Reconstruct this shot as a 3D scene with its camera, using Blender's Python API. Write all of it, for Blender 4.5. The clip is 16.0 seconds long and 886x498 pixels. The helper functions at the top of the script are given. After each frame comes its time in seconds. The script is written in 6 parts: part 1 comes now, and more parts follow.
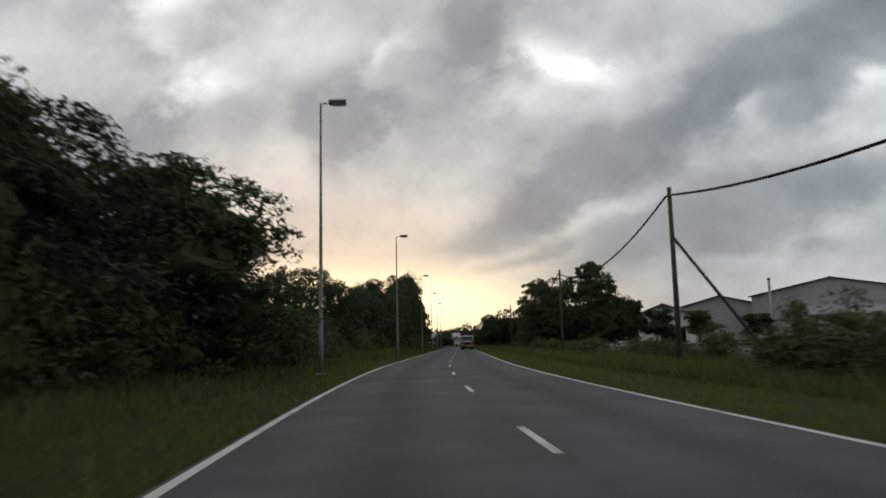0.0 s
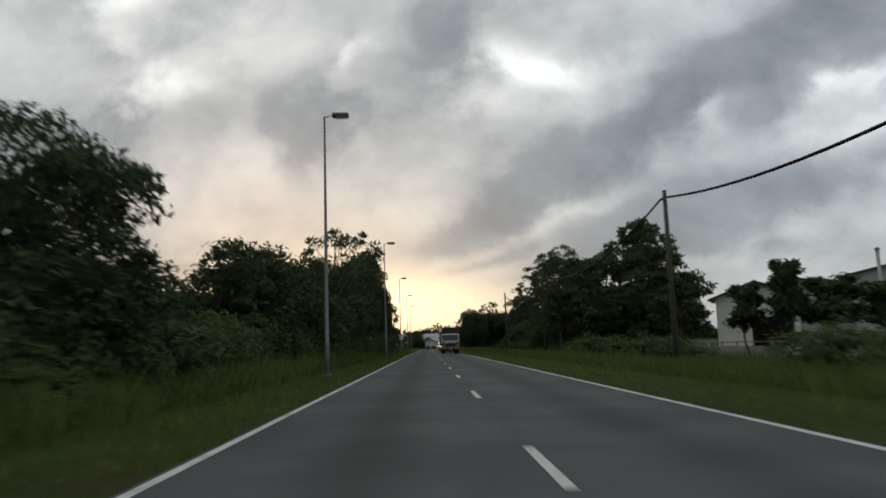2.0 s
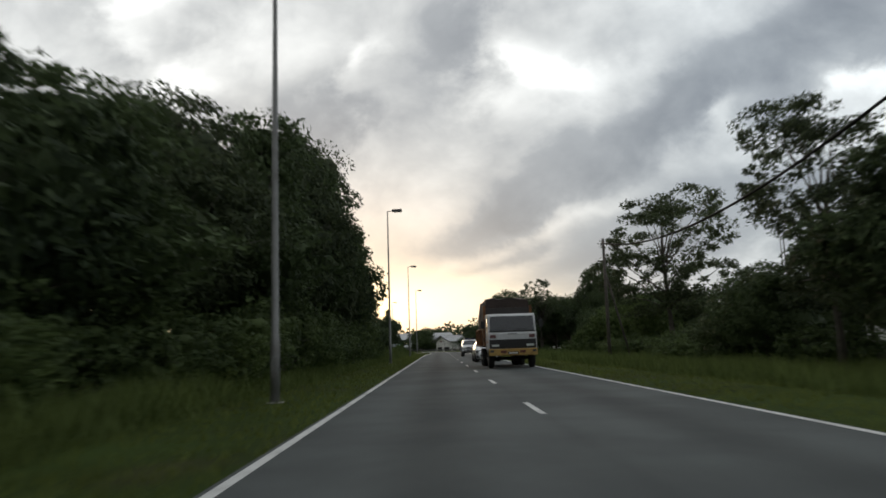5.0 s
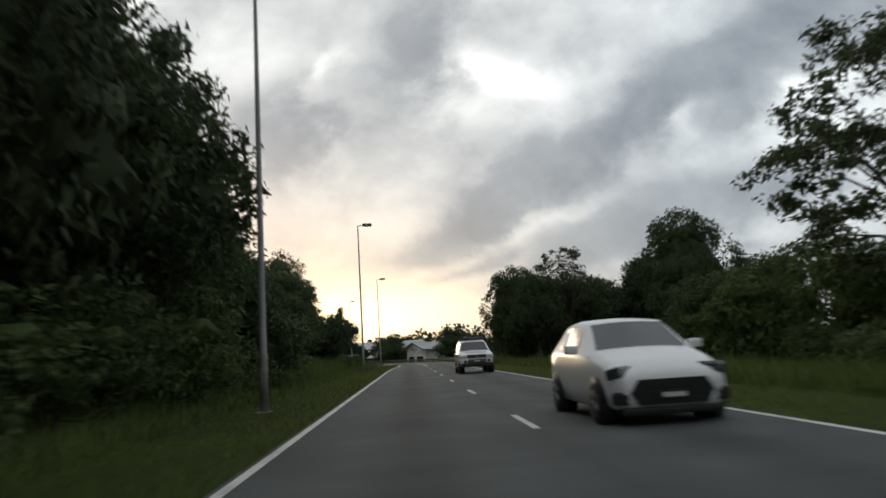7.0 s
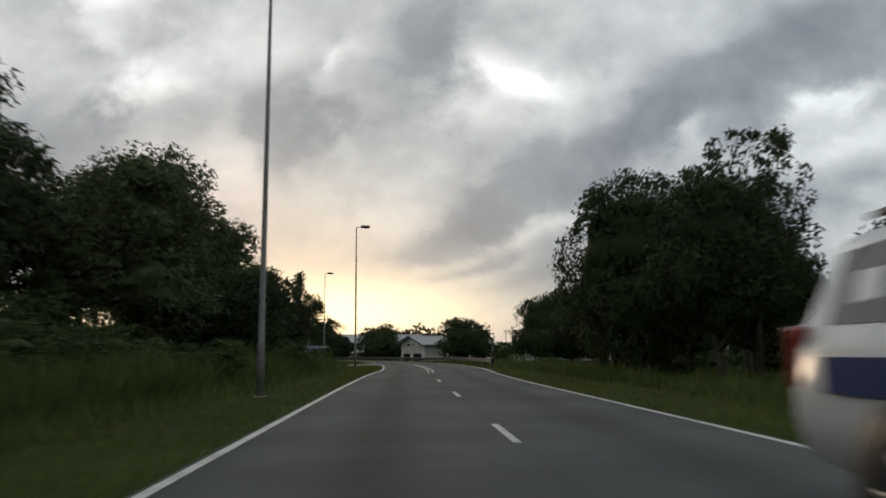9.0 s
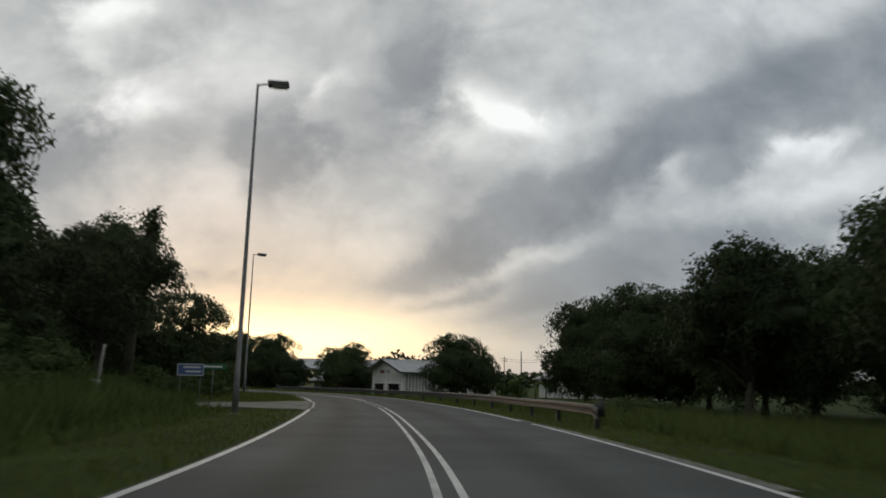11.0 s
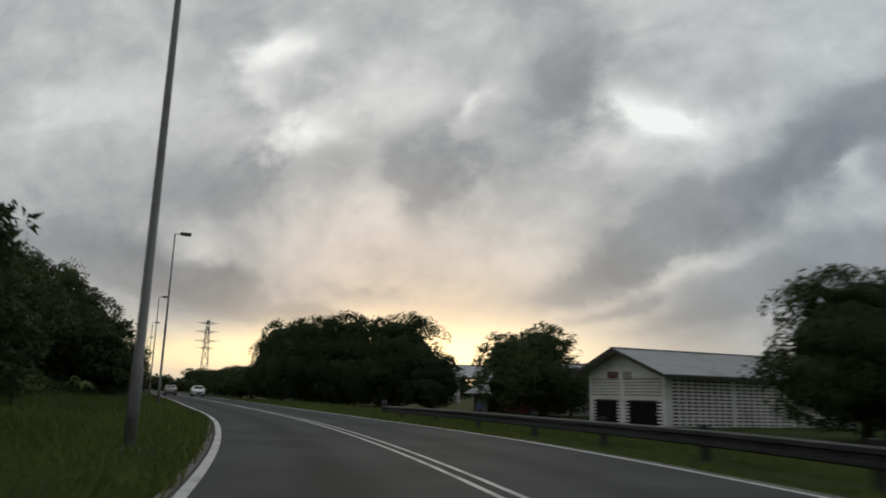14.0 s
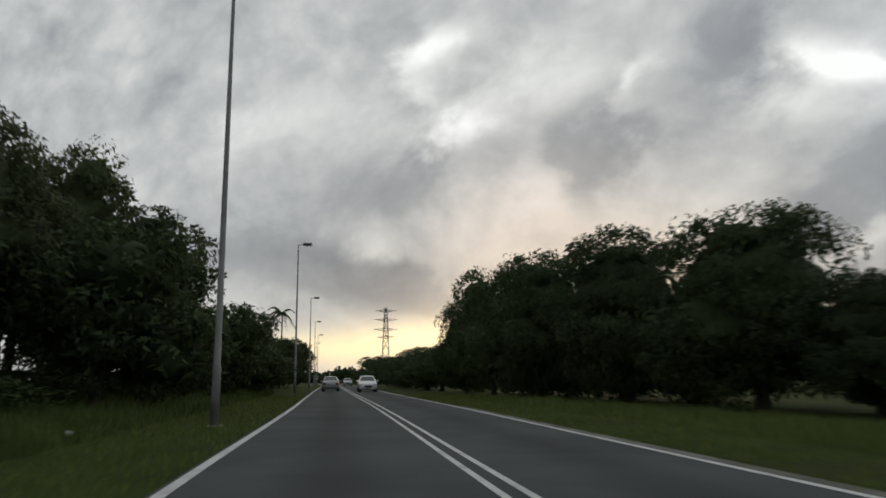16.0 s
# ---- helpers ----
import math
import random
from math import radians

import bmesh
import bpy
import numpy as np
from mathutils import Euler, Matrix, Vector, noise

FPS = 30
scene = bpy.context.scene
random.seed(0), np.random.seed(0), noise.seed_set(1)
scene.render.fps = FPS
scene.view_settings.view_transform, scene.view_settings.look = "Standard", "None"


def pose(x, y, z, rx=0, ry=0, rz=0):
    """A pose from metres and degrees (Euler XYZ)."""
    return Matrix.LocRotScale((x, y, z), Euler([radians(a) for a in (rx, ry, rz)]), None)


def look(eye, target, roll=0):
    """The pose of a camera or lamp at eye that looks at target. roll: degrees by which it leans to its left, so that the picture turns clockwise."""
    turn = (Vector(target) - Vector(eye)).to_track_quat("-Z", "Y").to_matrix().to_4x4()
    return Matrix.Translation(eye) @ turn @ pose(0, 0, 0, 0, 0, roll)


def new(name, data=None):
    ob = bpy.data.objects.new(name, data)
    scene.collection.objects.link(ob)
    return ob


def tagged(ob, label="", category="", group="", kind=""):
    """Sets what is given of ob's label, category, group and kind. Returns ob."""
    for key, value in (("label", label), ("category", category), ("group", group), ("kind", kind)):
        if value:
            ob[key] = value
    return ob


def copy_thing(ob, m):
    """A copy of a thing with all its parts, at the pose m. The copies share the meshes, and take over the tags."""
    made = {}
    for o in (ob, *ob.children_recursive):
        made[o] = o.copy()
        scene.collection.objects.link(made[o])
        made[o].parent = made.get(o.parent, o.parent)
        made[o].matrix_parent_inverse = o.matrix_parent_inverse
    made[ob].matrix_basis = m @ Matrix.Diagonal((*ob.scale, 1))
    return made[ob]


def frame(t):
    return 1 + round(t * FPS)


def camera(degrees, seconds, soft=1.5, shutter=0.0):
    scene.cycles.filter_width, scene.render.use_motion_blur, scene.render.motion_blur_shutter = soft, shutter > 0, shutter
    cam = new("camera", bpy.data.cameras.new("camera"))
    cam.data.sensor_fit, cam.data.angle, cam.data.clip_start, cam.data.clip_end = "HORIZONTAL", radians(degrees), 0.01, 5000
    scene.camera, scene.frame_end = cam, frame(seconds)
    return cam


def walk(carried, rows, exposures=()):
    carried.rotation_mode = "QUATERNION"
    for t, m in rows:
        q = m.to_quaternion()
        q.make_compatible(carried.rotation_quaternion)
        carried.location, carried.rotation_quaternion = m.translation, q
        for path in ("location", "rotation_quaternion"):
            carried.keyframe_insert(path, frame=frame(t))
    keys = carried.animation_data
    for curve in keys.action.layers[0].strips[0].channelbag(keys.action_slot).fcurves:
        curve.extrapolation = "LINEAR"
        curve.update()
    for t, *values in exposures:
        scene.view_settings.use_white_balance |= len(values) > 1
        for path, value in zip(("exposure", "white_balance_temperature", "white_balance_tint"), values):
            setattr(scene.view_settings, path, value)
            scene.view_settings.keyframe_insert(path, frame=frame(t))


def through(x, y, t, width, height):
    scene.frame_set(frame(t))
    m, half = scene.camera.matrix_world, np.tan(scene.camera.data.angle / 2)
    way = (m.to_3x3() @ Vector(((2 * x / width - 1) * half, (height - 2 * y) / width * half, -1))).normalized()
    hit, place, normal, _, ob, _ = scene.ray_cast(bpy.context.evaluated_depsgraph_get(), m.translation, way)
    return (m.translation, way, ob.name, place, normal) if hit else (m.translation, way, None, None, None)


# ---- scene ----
cam = camera(63.5, 16.0, soft=1.7, shutter=0.4)
PATH = [
    (0.0, pose(1.65, -0.00, 1.10, 97.58, 1.33, 1.35)),
    (0.5, pose(0.84, 9.57, 1.10, 97.34, 1.88, -0.30)),
    (1.0, pose(0.39, 19.32, 1.10, 97.76, 1.97, -1.82)),
    (1.5, pose(0.10, 29.59, 1.10, 97.31, 3.69, -1.28)),
    (2.0, pose(0.00, 39.61, 1.10, 97.67, 1.91, -1.20)),
    (2.5, pose(-0.15, 49.44, 1.10, 97.06, -0.53, -1.32)),
    (3.0, pose(-0.37, 59.06, 1.10, 97.73, 0.84, -0.94)),
    (5.5, pose(-0.63, 109.74, 1.10, 97.82, 2.04, -0.58)),
    (6.0, pose(-0.68, 119.46, 1.10, 98.10, 2.68, -1.88)),
    (6.5, pose(-0.69, 129.18, 1.10, 97.22, 1.77, -1.74)),
    (7.0, pose(-0.70, 138.91, 1.10, 98.39, 3.45, -2.73)),
    (7.5, pose(-0.71, 148.77, 1.10, 98.08, 1.25, -2.96)),
    (8.0, pose(-0.67, 158.67, 1.10, 97.90, 1.67, -3.25)),
    (8.5, pose(-0.56, 168.42, 1.10, 97.94, 0.90, -2.75)),
    (11.0, pose(0.51, 214.79, 1.10, 100.69, -1.08, -4.76)),
    (11.5, pose(0.46, 224.08, 1.10, 100.13, 0.79, -5.72)),
    (12.0, pose(0.34, 233.29, 1.10, 99.78, 1.45, -4.41)),
    (12.5, pose(-0.01, 242.33, 1.08, 99.84, -0.63, -3.79)),
    (13.0, pose(-0.82, 251.16, 1.06, 102.19, -1.20, -0.89)),
    (13.5, pose(-2.28, 260.15, 1.05, 101.80, -1.25, 3.26)),
    (14.0, pose(-4.46, 268.97, 1.05, 101.53, -1.49, 7.69)),
    (14.5, pose(-7.31, 277.96, 1.05, 100.63, -1.15, 11.87)),
    (15.0, pose(-10.68, 286.40, 1.05, 100.36, -0.34, 16.75)),
    (15.5, pose(-14.86, 294.99, 1.05, 99.68, 1.18, 19.68)),
    (16.0, pose(-19.78, 303.76, 1.05, 100.31, 0.61, 21.70)),
]
walk(cam, PATH, exposures=[(0.0, 0.0), (3.2, 0.05), (5.3, 0.38), (7.0, 0.38), (8.2, 0.25), (8.8, 0.12), (10.8, -0.05), (12.5, -0.05), (13.5, -0.14), (14.6, -0.12), (16.0, 0.0)])

# ---- world, sun ----
SUN_AZ = radians(-11.0)     # to the left of the straight road
SUN_EL = radians(4.0)


def link(nt, a, b):
    nt.links.new(a, b)


def node(nt, kind, **values):
    n = nt.nodes.new(kind)
    for key, value in values.items():
        n.inputs[key.replace("_", " ")].default_value = value
    return n


def calc(nt, op, a, b=None, c=None, clamp=False):
    n = nt.nodes.new("ShaderNodeMath")
    n.operation, n.use_clamp = op, clamp
    for k, v in enumerate((a, b, c)):
        if v is None:
            continue
        if isinstance(v, (int, float)):
            n.inputs[k].default_value = v
        else:
            link(nt, v, n.inputs[k])
    return n.outputs[0]


def ramp(nt, fac, stops, smooth=False):
    n = nt.nodes.new("ShaderNodeValToRGB")
    if smooth:
        n.color_ramp.interpolation = "B_SPLINE"
    while len(n.color_ramp.elements) < len(stops):
        n.color_ramp.elements.new(0.5)
    for e, (p, c) in zip(n.color_ramp.elements, stops):
        e.position, e.color = p, (*c, 1)
    link(nt, fac, n.inputs[0])
    return n.outputs[0]


def mixed(nt, fac, a, b, mode="MIX"):
    n = nt.nodes.new("ShaderNodeMix")
    n.data_type, n.blend_type = "RGBA", mode
    for k, v in ((0, fac), (6, a), (7, b)):
        if isinstance(v, (int, float)):
            n.inputs[k].default_value = v
        elif isinstance(v, tuple):
            n.inputs[k].default_value = (*v, 1)
        else:
            link(nt, v, n.inputs[k])
    return n.outputs[2]


world = bpy.data.worlds.new("evening_sky")
scene.world = world
world.use_nodes = True
wn = world.node_tree
wn.nodes.clear()
direction = wn.nodes.new("ShaderNodeTexCoord").outputs["Generated"]
sep = wn.nodes.new("ShaderNodeSeparateXYZ")
link(wn, direction, sep.inputs[0])
dx, dy, dz = sep.outputs
ahead = calc(wn, "MAXIMUM", calc(wn, "ABSOLUTE", dy), 0.12)
su = calc(wn, "DIVIDE", dx, ahead)            # slope to the side
sv = calc(wn, "DIVIDE", calc(wn, "ABSOLUTE", dz), ahead)   # slope upwards
front = calc(wn, "GREATER_THAN", dy, 0.0)
flat = wn.nodes.new("ShaderNodeCombineXYZ")
link(wn, su, flat.inputs[0])
link(wn, calc(wn, "MULTIPLY", calc(wn, "POWER", sv, 0.9), 1.12), flat.inputs[1])
turn = wn.nodes.new("ShaderNodeMapping")
turn.inputs["Rotation"].default_value = (0, 0, radians(-27))
turn.inputs["Scale"].default_value = (0.92, 1.1, 1)
turn.inputs["Location"].default_value = (3.37, 1.7, 0)
link(wn, flat.outputs[0], turn.inputs[0])
big = node(wn, "ShaderNodeTexNoise", Scale=3.4, Detail=6.0, Roughness=0.5, Distortion=0.2)
link(wn, turn.outputs[0], big.inputs["Vector"])
small = node(wn, "ShaderNodeTexNoise", Scale=8.0, Detail=6.0, Roughness=0.55, Distortion=0.2)
link(wn, flat.outputs[0], small.inputs["Vector"])
# the warped sky position, so that the large cloud forms have ragged rims
wu = calc(wn, "ADD", su, calc(wn, "MULTIPLY", calc(wn, "SUBTRACT", small.outputs[0], 0.5), 0.24))
wv = calc(wn, "ADD", sv, calc(wn, "MULTIPLY", calc(wn, "SUBTRACT", big.outputs[0], 0.5), 0.14))


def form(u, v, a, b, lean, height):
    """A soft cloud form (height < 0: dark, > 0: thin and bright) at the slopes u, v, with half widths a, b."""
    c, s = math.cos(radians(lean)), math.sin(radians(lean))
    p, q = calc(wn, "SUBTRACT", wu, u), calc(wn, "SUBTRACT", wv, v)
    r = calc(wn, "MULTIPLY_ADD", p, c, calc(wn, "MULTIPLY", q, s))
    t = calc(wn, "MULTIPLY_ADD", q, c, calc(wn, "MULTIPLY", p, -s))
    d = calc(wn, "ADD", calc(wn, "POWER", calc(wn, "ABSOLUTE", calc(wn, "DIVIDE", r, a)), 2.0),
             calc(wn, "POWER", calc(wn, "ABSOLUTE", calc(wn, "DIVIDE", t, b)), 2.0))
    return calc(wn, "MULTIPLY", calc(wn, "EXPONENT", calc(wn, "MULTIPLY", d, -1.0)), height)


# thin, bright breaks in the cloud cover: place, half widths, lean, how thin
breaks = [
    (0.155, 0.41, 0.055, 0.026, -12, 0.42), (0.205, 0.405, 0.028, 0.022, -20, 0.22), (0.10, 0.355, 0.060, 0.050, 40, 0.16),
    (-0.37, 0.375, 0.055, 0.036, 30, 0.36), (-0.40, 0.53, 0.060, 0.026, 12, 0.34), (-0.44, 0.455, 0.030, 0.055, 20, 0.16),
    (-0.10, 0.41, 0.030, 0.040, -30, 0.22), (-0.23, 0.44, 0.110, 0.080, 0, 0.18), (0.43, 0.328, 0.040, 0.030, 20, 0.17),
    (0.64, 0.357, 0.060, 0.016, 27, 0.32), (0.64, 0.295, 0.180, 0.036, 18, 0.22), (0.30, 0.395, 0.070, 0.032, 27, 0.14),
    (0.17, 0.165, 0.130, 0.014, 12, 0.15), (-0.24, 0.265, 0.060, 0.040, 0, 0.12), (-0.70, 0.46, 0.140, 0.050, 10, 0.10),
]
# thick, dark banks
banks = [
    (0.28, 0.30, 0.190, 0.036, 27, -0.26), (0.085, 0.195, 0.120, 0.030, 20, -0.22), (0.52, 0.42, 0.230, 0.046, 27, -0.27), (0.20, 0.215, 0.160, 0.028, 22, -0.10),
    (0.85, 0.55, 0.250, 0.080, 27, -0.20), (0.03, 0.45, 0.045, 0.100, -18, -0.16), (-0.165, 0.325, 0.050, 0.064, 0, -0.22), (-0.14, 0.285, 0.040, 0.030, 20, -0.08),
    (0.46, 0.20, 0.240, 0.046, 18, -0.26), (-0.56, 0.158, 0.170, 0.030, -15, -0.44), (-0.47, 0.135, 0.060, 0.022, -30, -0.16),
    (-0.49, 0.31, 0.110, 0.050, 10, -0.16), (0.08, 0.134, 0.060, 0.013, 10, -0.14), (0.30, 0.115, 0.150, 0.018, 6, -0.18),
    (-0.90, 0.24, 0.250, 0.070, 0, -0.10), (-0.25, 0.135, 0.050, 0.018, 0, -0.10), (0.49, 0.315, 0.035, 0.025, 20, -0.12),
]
total = calc(wn, "MULTIPLY_ADD", big.outputs[0], 0.50, 0.270)
total = calc(wn, "ADD", total, calc(wn, "MULTIPLY", calc(wn, "SUBTRACT", small.outputs[0], 0.5), 0.44))
# billows: rounded puffs with creases between
puff = node(wn, "ShaderNodeTexNoise", Scale=5.4, Detail=5.0, Roughness=0.58, Distortion=0.3)
link(wn, turn.outputs[0], puff.inputs["Vector"])
billow = calc(wn, "ABSOLUTE", calc(wn, "MULTIPLY_ADD", puff.outputs[0], 2.0, -1.0))
total = calc(wn, "ADD", total, calc(wn, "MULTIPLY_ADD", billow, 0.28, -0.046))
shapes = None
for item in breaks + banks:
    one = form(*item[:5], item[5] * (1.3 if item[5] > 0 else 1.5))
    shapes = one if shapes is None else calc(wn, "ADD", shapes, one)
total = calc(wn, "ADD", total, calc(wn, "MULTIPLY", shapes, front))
# thick cloud keeps some mottling
floor_ = calc(wn, "MULTIPLY_ADD", small.outputs[0], 0.55, calc(wn, "MULTIPLY_ADD", puff.outputs[0], 0.35, -0.26))
total = calc(wn, "SMOOTH_MAX", total, floor_, 0.22)
cloud = ramp(wn, total, [(0.10, (0.190, 0.214, 0.245)), (0.34, (0.295, 0.324, 0.353)), (0.52, (0.458, 0.490, 0.508)),
                         (0.68, (0.62, 0.657, 0.672)), (0.95, (0.88, 0.93, 0.945))])

# clouds towards the sunset are less blue
side = wn.nodes.new("ShaderNodeMapRange")
side.interpolation_type = "SMOOTHSTEP"
for key, value in (("From Min", 0.05), ("From Max", 0.50), ("To Min", 1.0), ("To Max", 0.0)):
    side.inputs[key].default_value = value
link(wn, su, side.inputs["Value"])
cloud = mixed(wn, side.outputs[0], cloud, mixed(wn, 1.0, cloud, (1.035, 0.995, 0.96), "MULTIPLY"))


def glow_at(u, v, a, b, power=2.0):
    """A soft patch of light on the sky round the slopes u, v."""
    p = calc(wn, "POWER", calc(wn, "ABSOLUTE", calc(wn, "DIVIDE", calc(wn, "SUBTRACT", wu, u), a)), power)
    q = calc(wn, "POWER", calc(wn, "ABSOLUTE", calc(wn, "DIVIDE", calc(wn, "SUBTRACT", sv, v), b)), power)
    return calc(wn, "MULTIPLY", calc(wn, "EXPONENT", calc(wn, "MULTIPLY", calc(wn, "ADD", p, q), -1.0)), front)


# evening light under the clouds, round the hidden sun
halo = glow_at(-0.15, 0.075, 0.27, 0.125)
blush = glow_at(-0.27, 0.23, 0.13, 0.085)
core = glow_at(-0.18, 0.054, 0.22, 0.042)
rim_band = glow_at(-0.46, 0.050, 0.38, 0.030)
low_band = calc(wn, "EXPONENT", calc(wn, "MULTIPLY", calc(wn, "DIVIDE", sv, 0.055), -1.0))
lit = calc(wn, "MULTIPLY_ADD", total, 2.6, -0.80, clamp=True)
sky_colour = mixed(wn, calc(wn, "MULTIPLY", low_band, 0.5, clamp=True), cloud, (0.40, 0.405, 0.41))
peach = calc(wn, "MULTIPLY", halo, calc(wn, "MULTIPLY_ADD", lit, 0.72, 0.12), clamp=True)
sky_colour = mixed(wn, peach, sky_colour, (0.88, 0.67, 0.46))
sky_colour = mixed(wn, calc(wn, "MULTIPLY", blush, calc(wn, "MULTIPLY_ADD", lit, 0.30, 0.10), clamp=True), sky_colour, (0.80, 0.66, 0.57))
sky_colour = mixed(wn, calc(wn, "MULTIPLY", rim_band, 0.85, clamp=True), sky_colour, (1.06, 0.90, 0.54))
sky_colour = mixed(wn, calc(wn, "MULTIPLY", core, calc(wn, "MULTIPLY_ADD", lit, 0.55, 0.68), clamp=True), sky_colour, (1.80, 1.42, 0.84))
nishita = wn.nodes.new("ShaderNodeTexSky")
nishita.sky_type, nishita.sun_disc = "NISHITA", False
nishita.sun_elevation, nishita.sun_rotation = SUN_EL, SUN_AZ
bg_sky = node(wn, "ShaderNodeBackground", Strength=0.008)
link(wn, nishita.outputs[0], bg_sky.inputs[0])
# the sky dims towards the side away from the set sun
away = wn.nodes.new("ShaderNodeMapRange")
away.interpolation_type = "SMOOTHSTEP"
for key, value in (("From Min", -0.75), ("From Max", 0.45), ("To Min", 0.74), ("To Max", 1.06)):
    away.inputs[key].default_value = value
link(wn, dy, away.inputs["Value"])
bg_cloud = wn.nodes.new("ShaderNodeBackground")
link(wn, away.outputs[0], bg_cloud.inputs["Strength"])
link(wn, sky_colour, bg_cloud.inputs[0])
both = wn.nodes.new("ShaderNodeAddShader")
link(wn, bg_sky.outputs[0], both.inputs[0])
link(wn, bg_cloud.outputs[0], both.inputs[1])
link(wn, both.outputs[0], wn.nodes.new("ShaderNodeOutputWorld").inputs[0])

sun = new("sun", bpy.data.lights.new("sun", "SUN"))
sun.data.energy, sun.data.angle, sun.data.color = 0.5, radians(14), (1.0, 0.76, 0.50)
toward = Vector((math.sin(SUN_AZ) * math.cos(SUN_EL), math.cos(SUN_AZ) * math.cos(SUN_EL), math.sin(SUN_EL)))
sun.matrix_world = look(toward * 100, (0, 0, 0))

# ---- materials ----


def material(name, colour, rough=0.7, metal=0.0, vary=0.25, scale=3.0, fine=40.0, bump=0.15, second=None, blend=0.5, spec=0.5, coat=0.0, depth=0.02):
    """A surface with coarse stains and fine grain; second: the colour of the stains."""
    m = bpy.data.materials.new(name)
    m.use_nodes = True
    nt = m.node_tree
    shader = nt.nodes["Principled BSDF"]
    where = nt.nodes.new("ShaderNodeTexCoord").outputs["Object"]
    coarse = node(nt, "ShaderNodeTexNoise", Scale=scale, Detail=5.0, Roughness=0.6)
    grain = node(nt, "ShaderNodeTexNoise", Scale=fine, Detail=4.0, Roughness=0.6)
    link(nt, where, coarse.inputs["Vector"])
    link(nt, where, grain.inputs["Vector"])
    dark = tuple(c * (1 - vary) for c in colour)
    light = tuple(min(1.0, c * (1 + vary)) for c in colour)
    base = ramp(nt, coarse.outputs[0], [(0.3, dark), (0.7, light)])
    if second:
        mask = ramp(nt, coarse.outputs[0], [(blend - 0.08, (0, 0, 0)), (blend + 0.10, (1, 1, 1))])
        base = mixed(nt, mask, second, base)
    base = mixed(nt, 0.35, base, mixed(nt, 1.0, base, ramp(nt, grain.outputs[0], [(0.25, (0.45, 0.45, 0.45)), (0.75, (1.5, 1.5, 1.5))]), "MULTIPLY"))
    link(nt, base, shader.inputs["Base Color"])
    shader.inputs["Metallic"].default_value = metal
    shader.inputs["Specular IOR Level"].default_value = spec
    shader.inputs["Coat Weight"].default_value = coat
    link(nt, calc(nt, "MULTIPLY_ADD", grain.outputs[0], 0.25, rough - 0.12, clamp=True), shader.inputs["Roughness"])
    if bump:
        b = node(nt, "ShaderNodeBump", Strength=bump, Distance=depth)
        link(nt, grain.outputs[0], b.inputs["Height"])
        link(nt, b.outputs[0], shader.inputs["Normal"])
    return m


def leaf_material(name, dark, light, through=0.25, rough=0.65):
    """Leaves: each its own shade of green, the light partly shining through."""
    m = bpy.data.materials.new(name)
    m.use_nodes = True
    nt = m.node_tree
    shader = nt.nodes["Principled BSDF"]
    geo = nt.nodes.new("ShaderNodeNewGeometry")
    info = nt.nodes.new("ShaderNodeObjectInfo")
    where = nt.nodes.new("ShaderNodeTexCoord").outputs["Object"]
    coarse = node(nt, "ShaderNodeTexNoise", Scale=0.45, Detail=3.0)
    link(nt, where, coarse.inputs["Vector"])
    f = calc(nt, "ADD", calc(nt, "MULTIPLY", geo.outputs["Random Per Island"], 0.5), calc(nt, "MULTIPLY", coarse.outputs[0], 0.6))
    f = calc(nt, "ADD", f, calc(nt, "MULTIPLY", calc(nt, "SUBTRACT", info.outputs["Random"], 0.5), 0.35))
    base = ramp(nt, f, [(0.15, dark), (0.85, light)])
    link(nt, base, shader.inputs["Base Color"])
    shader.inputs["Roughness"].default_value = rough
    shader.inputs["Specular IOR Level"].default_value = 0.12
    glow = nt.nodes.new("ShaderNodeBsdfTranslucent")
    link(nt, base, glow.inputs[0])
    mix = nt.nodes.new("ShaderNodeMixShader")
    mix.inputs[0].default_value = through
    link(nt, shader.outputs[0], mix.inputs[1])
    link(nt, glow.outputs[0], mix.inputs[2])
    link(nt, mix.outputs[0], nt.nodes["Material Output"].inputs[0])
    return m


def glass_material(name, tint=(0.02, 0.025, 0.03), rough=0.06):
    m = material(name, tint, rough=rough + 0.08, vary=0.1, scale=2, bump=0.0, spec=0.6, coat=0.4)
    return m


ASPHALT = material("asphalt", (0.092, 0.101, 0.100), rough=0.85, vary=0.10, scale=0.35, fine=45, bump=0.35, second=(0.072, 0.079, 0.079), blend=0.46, depth=0.01, spec=0.22)


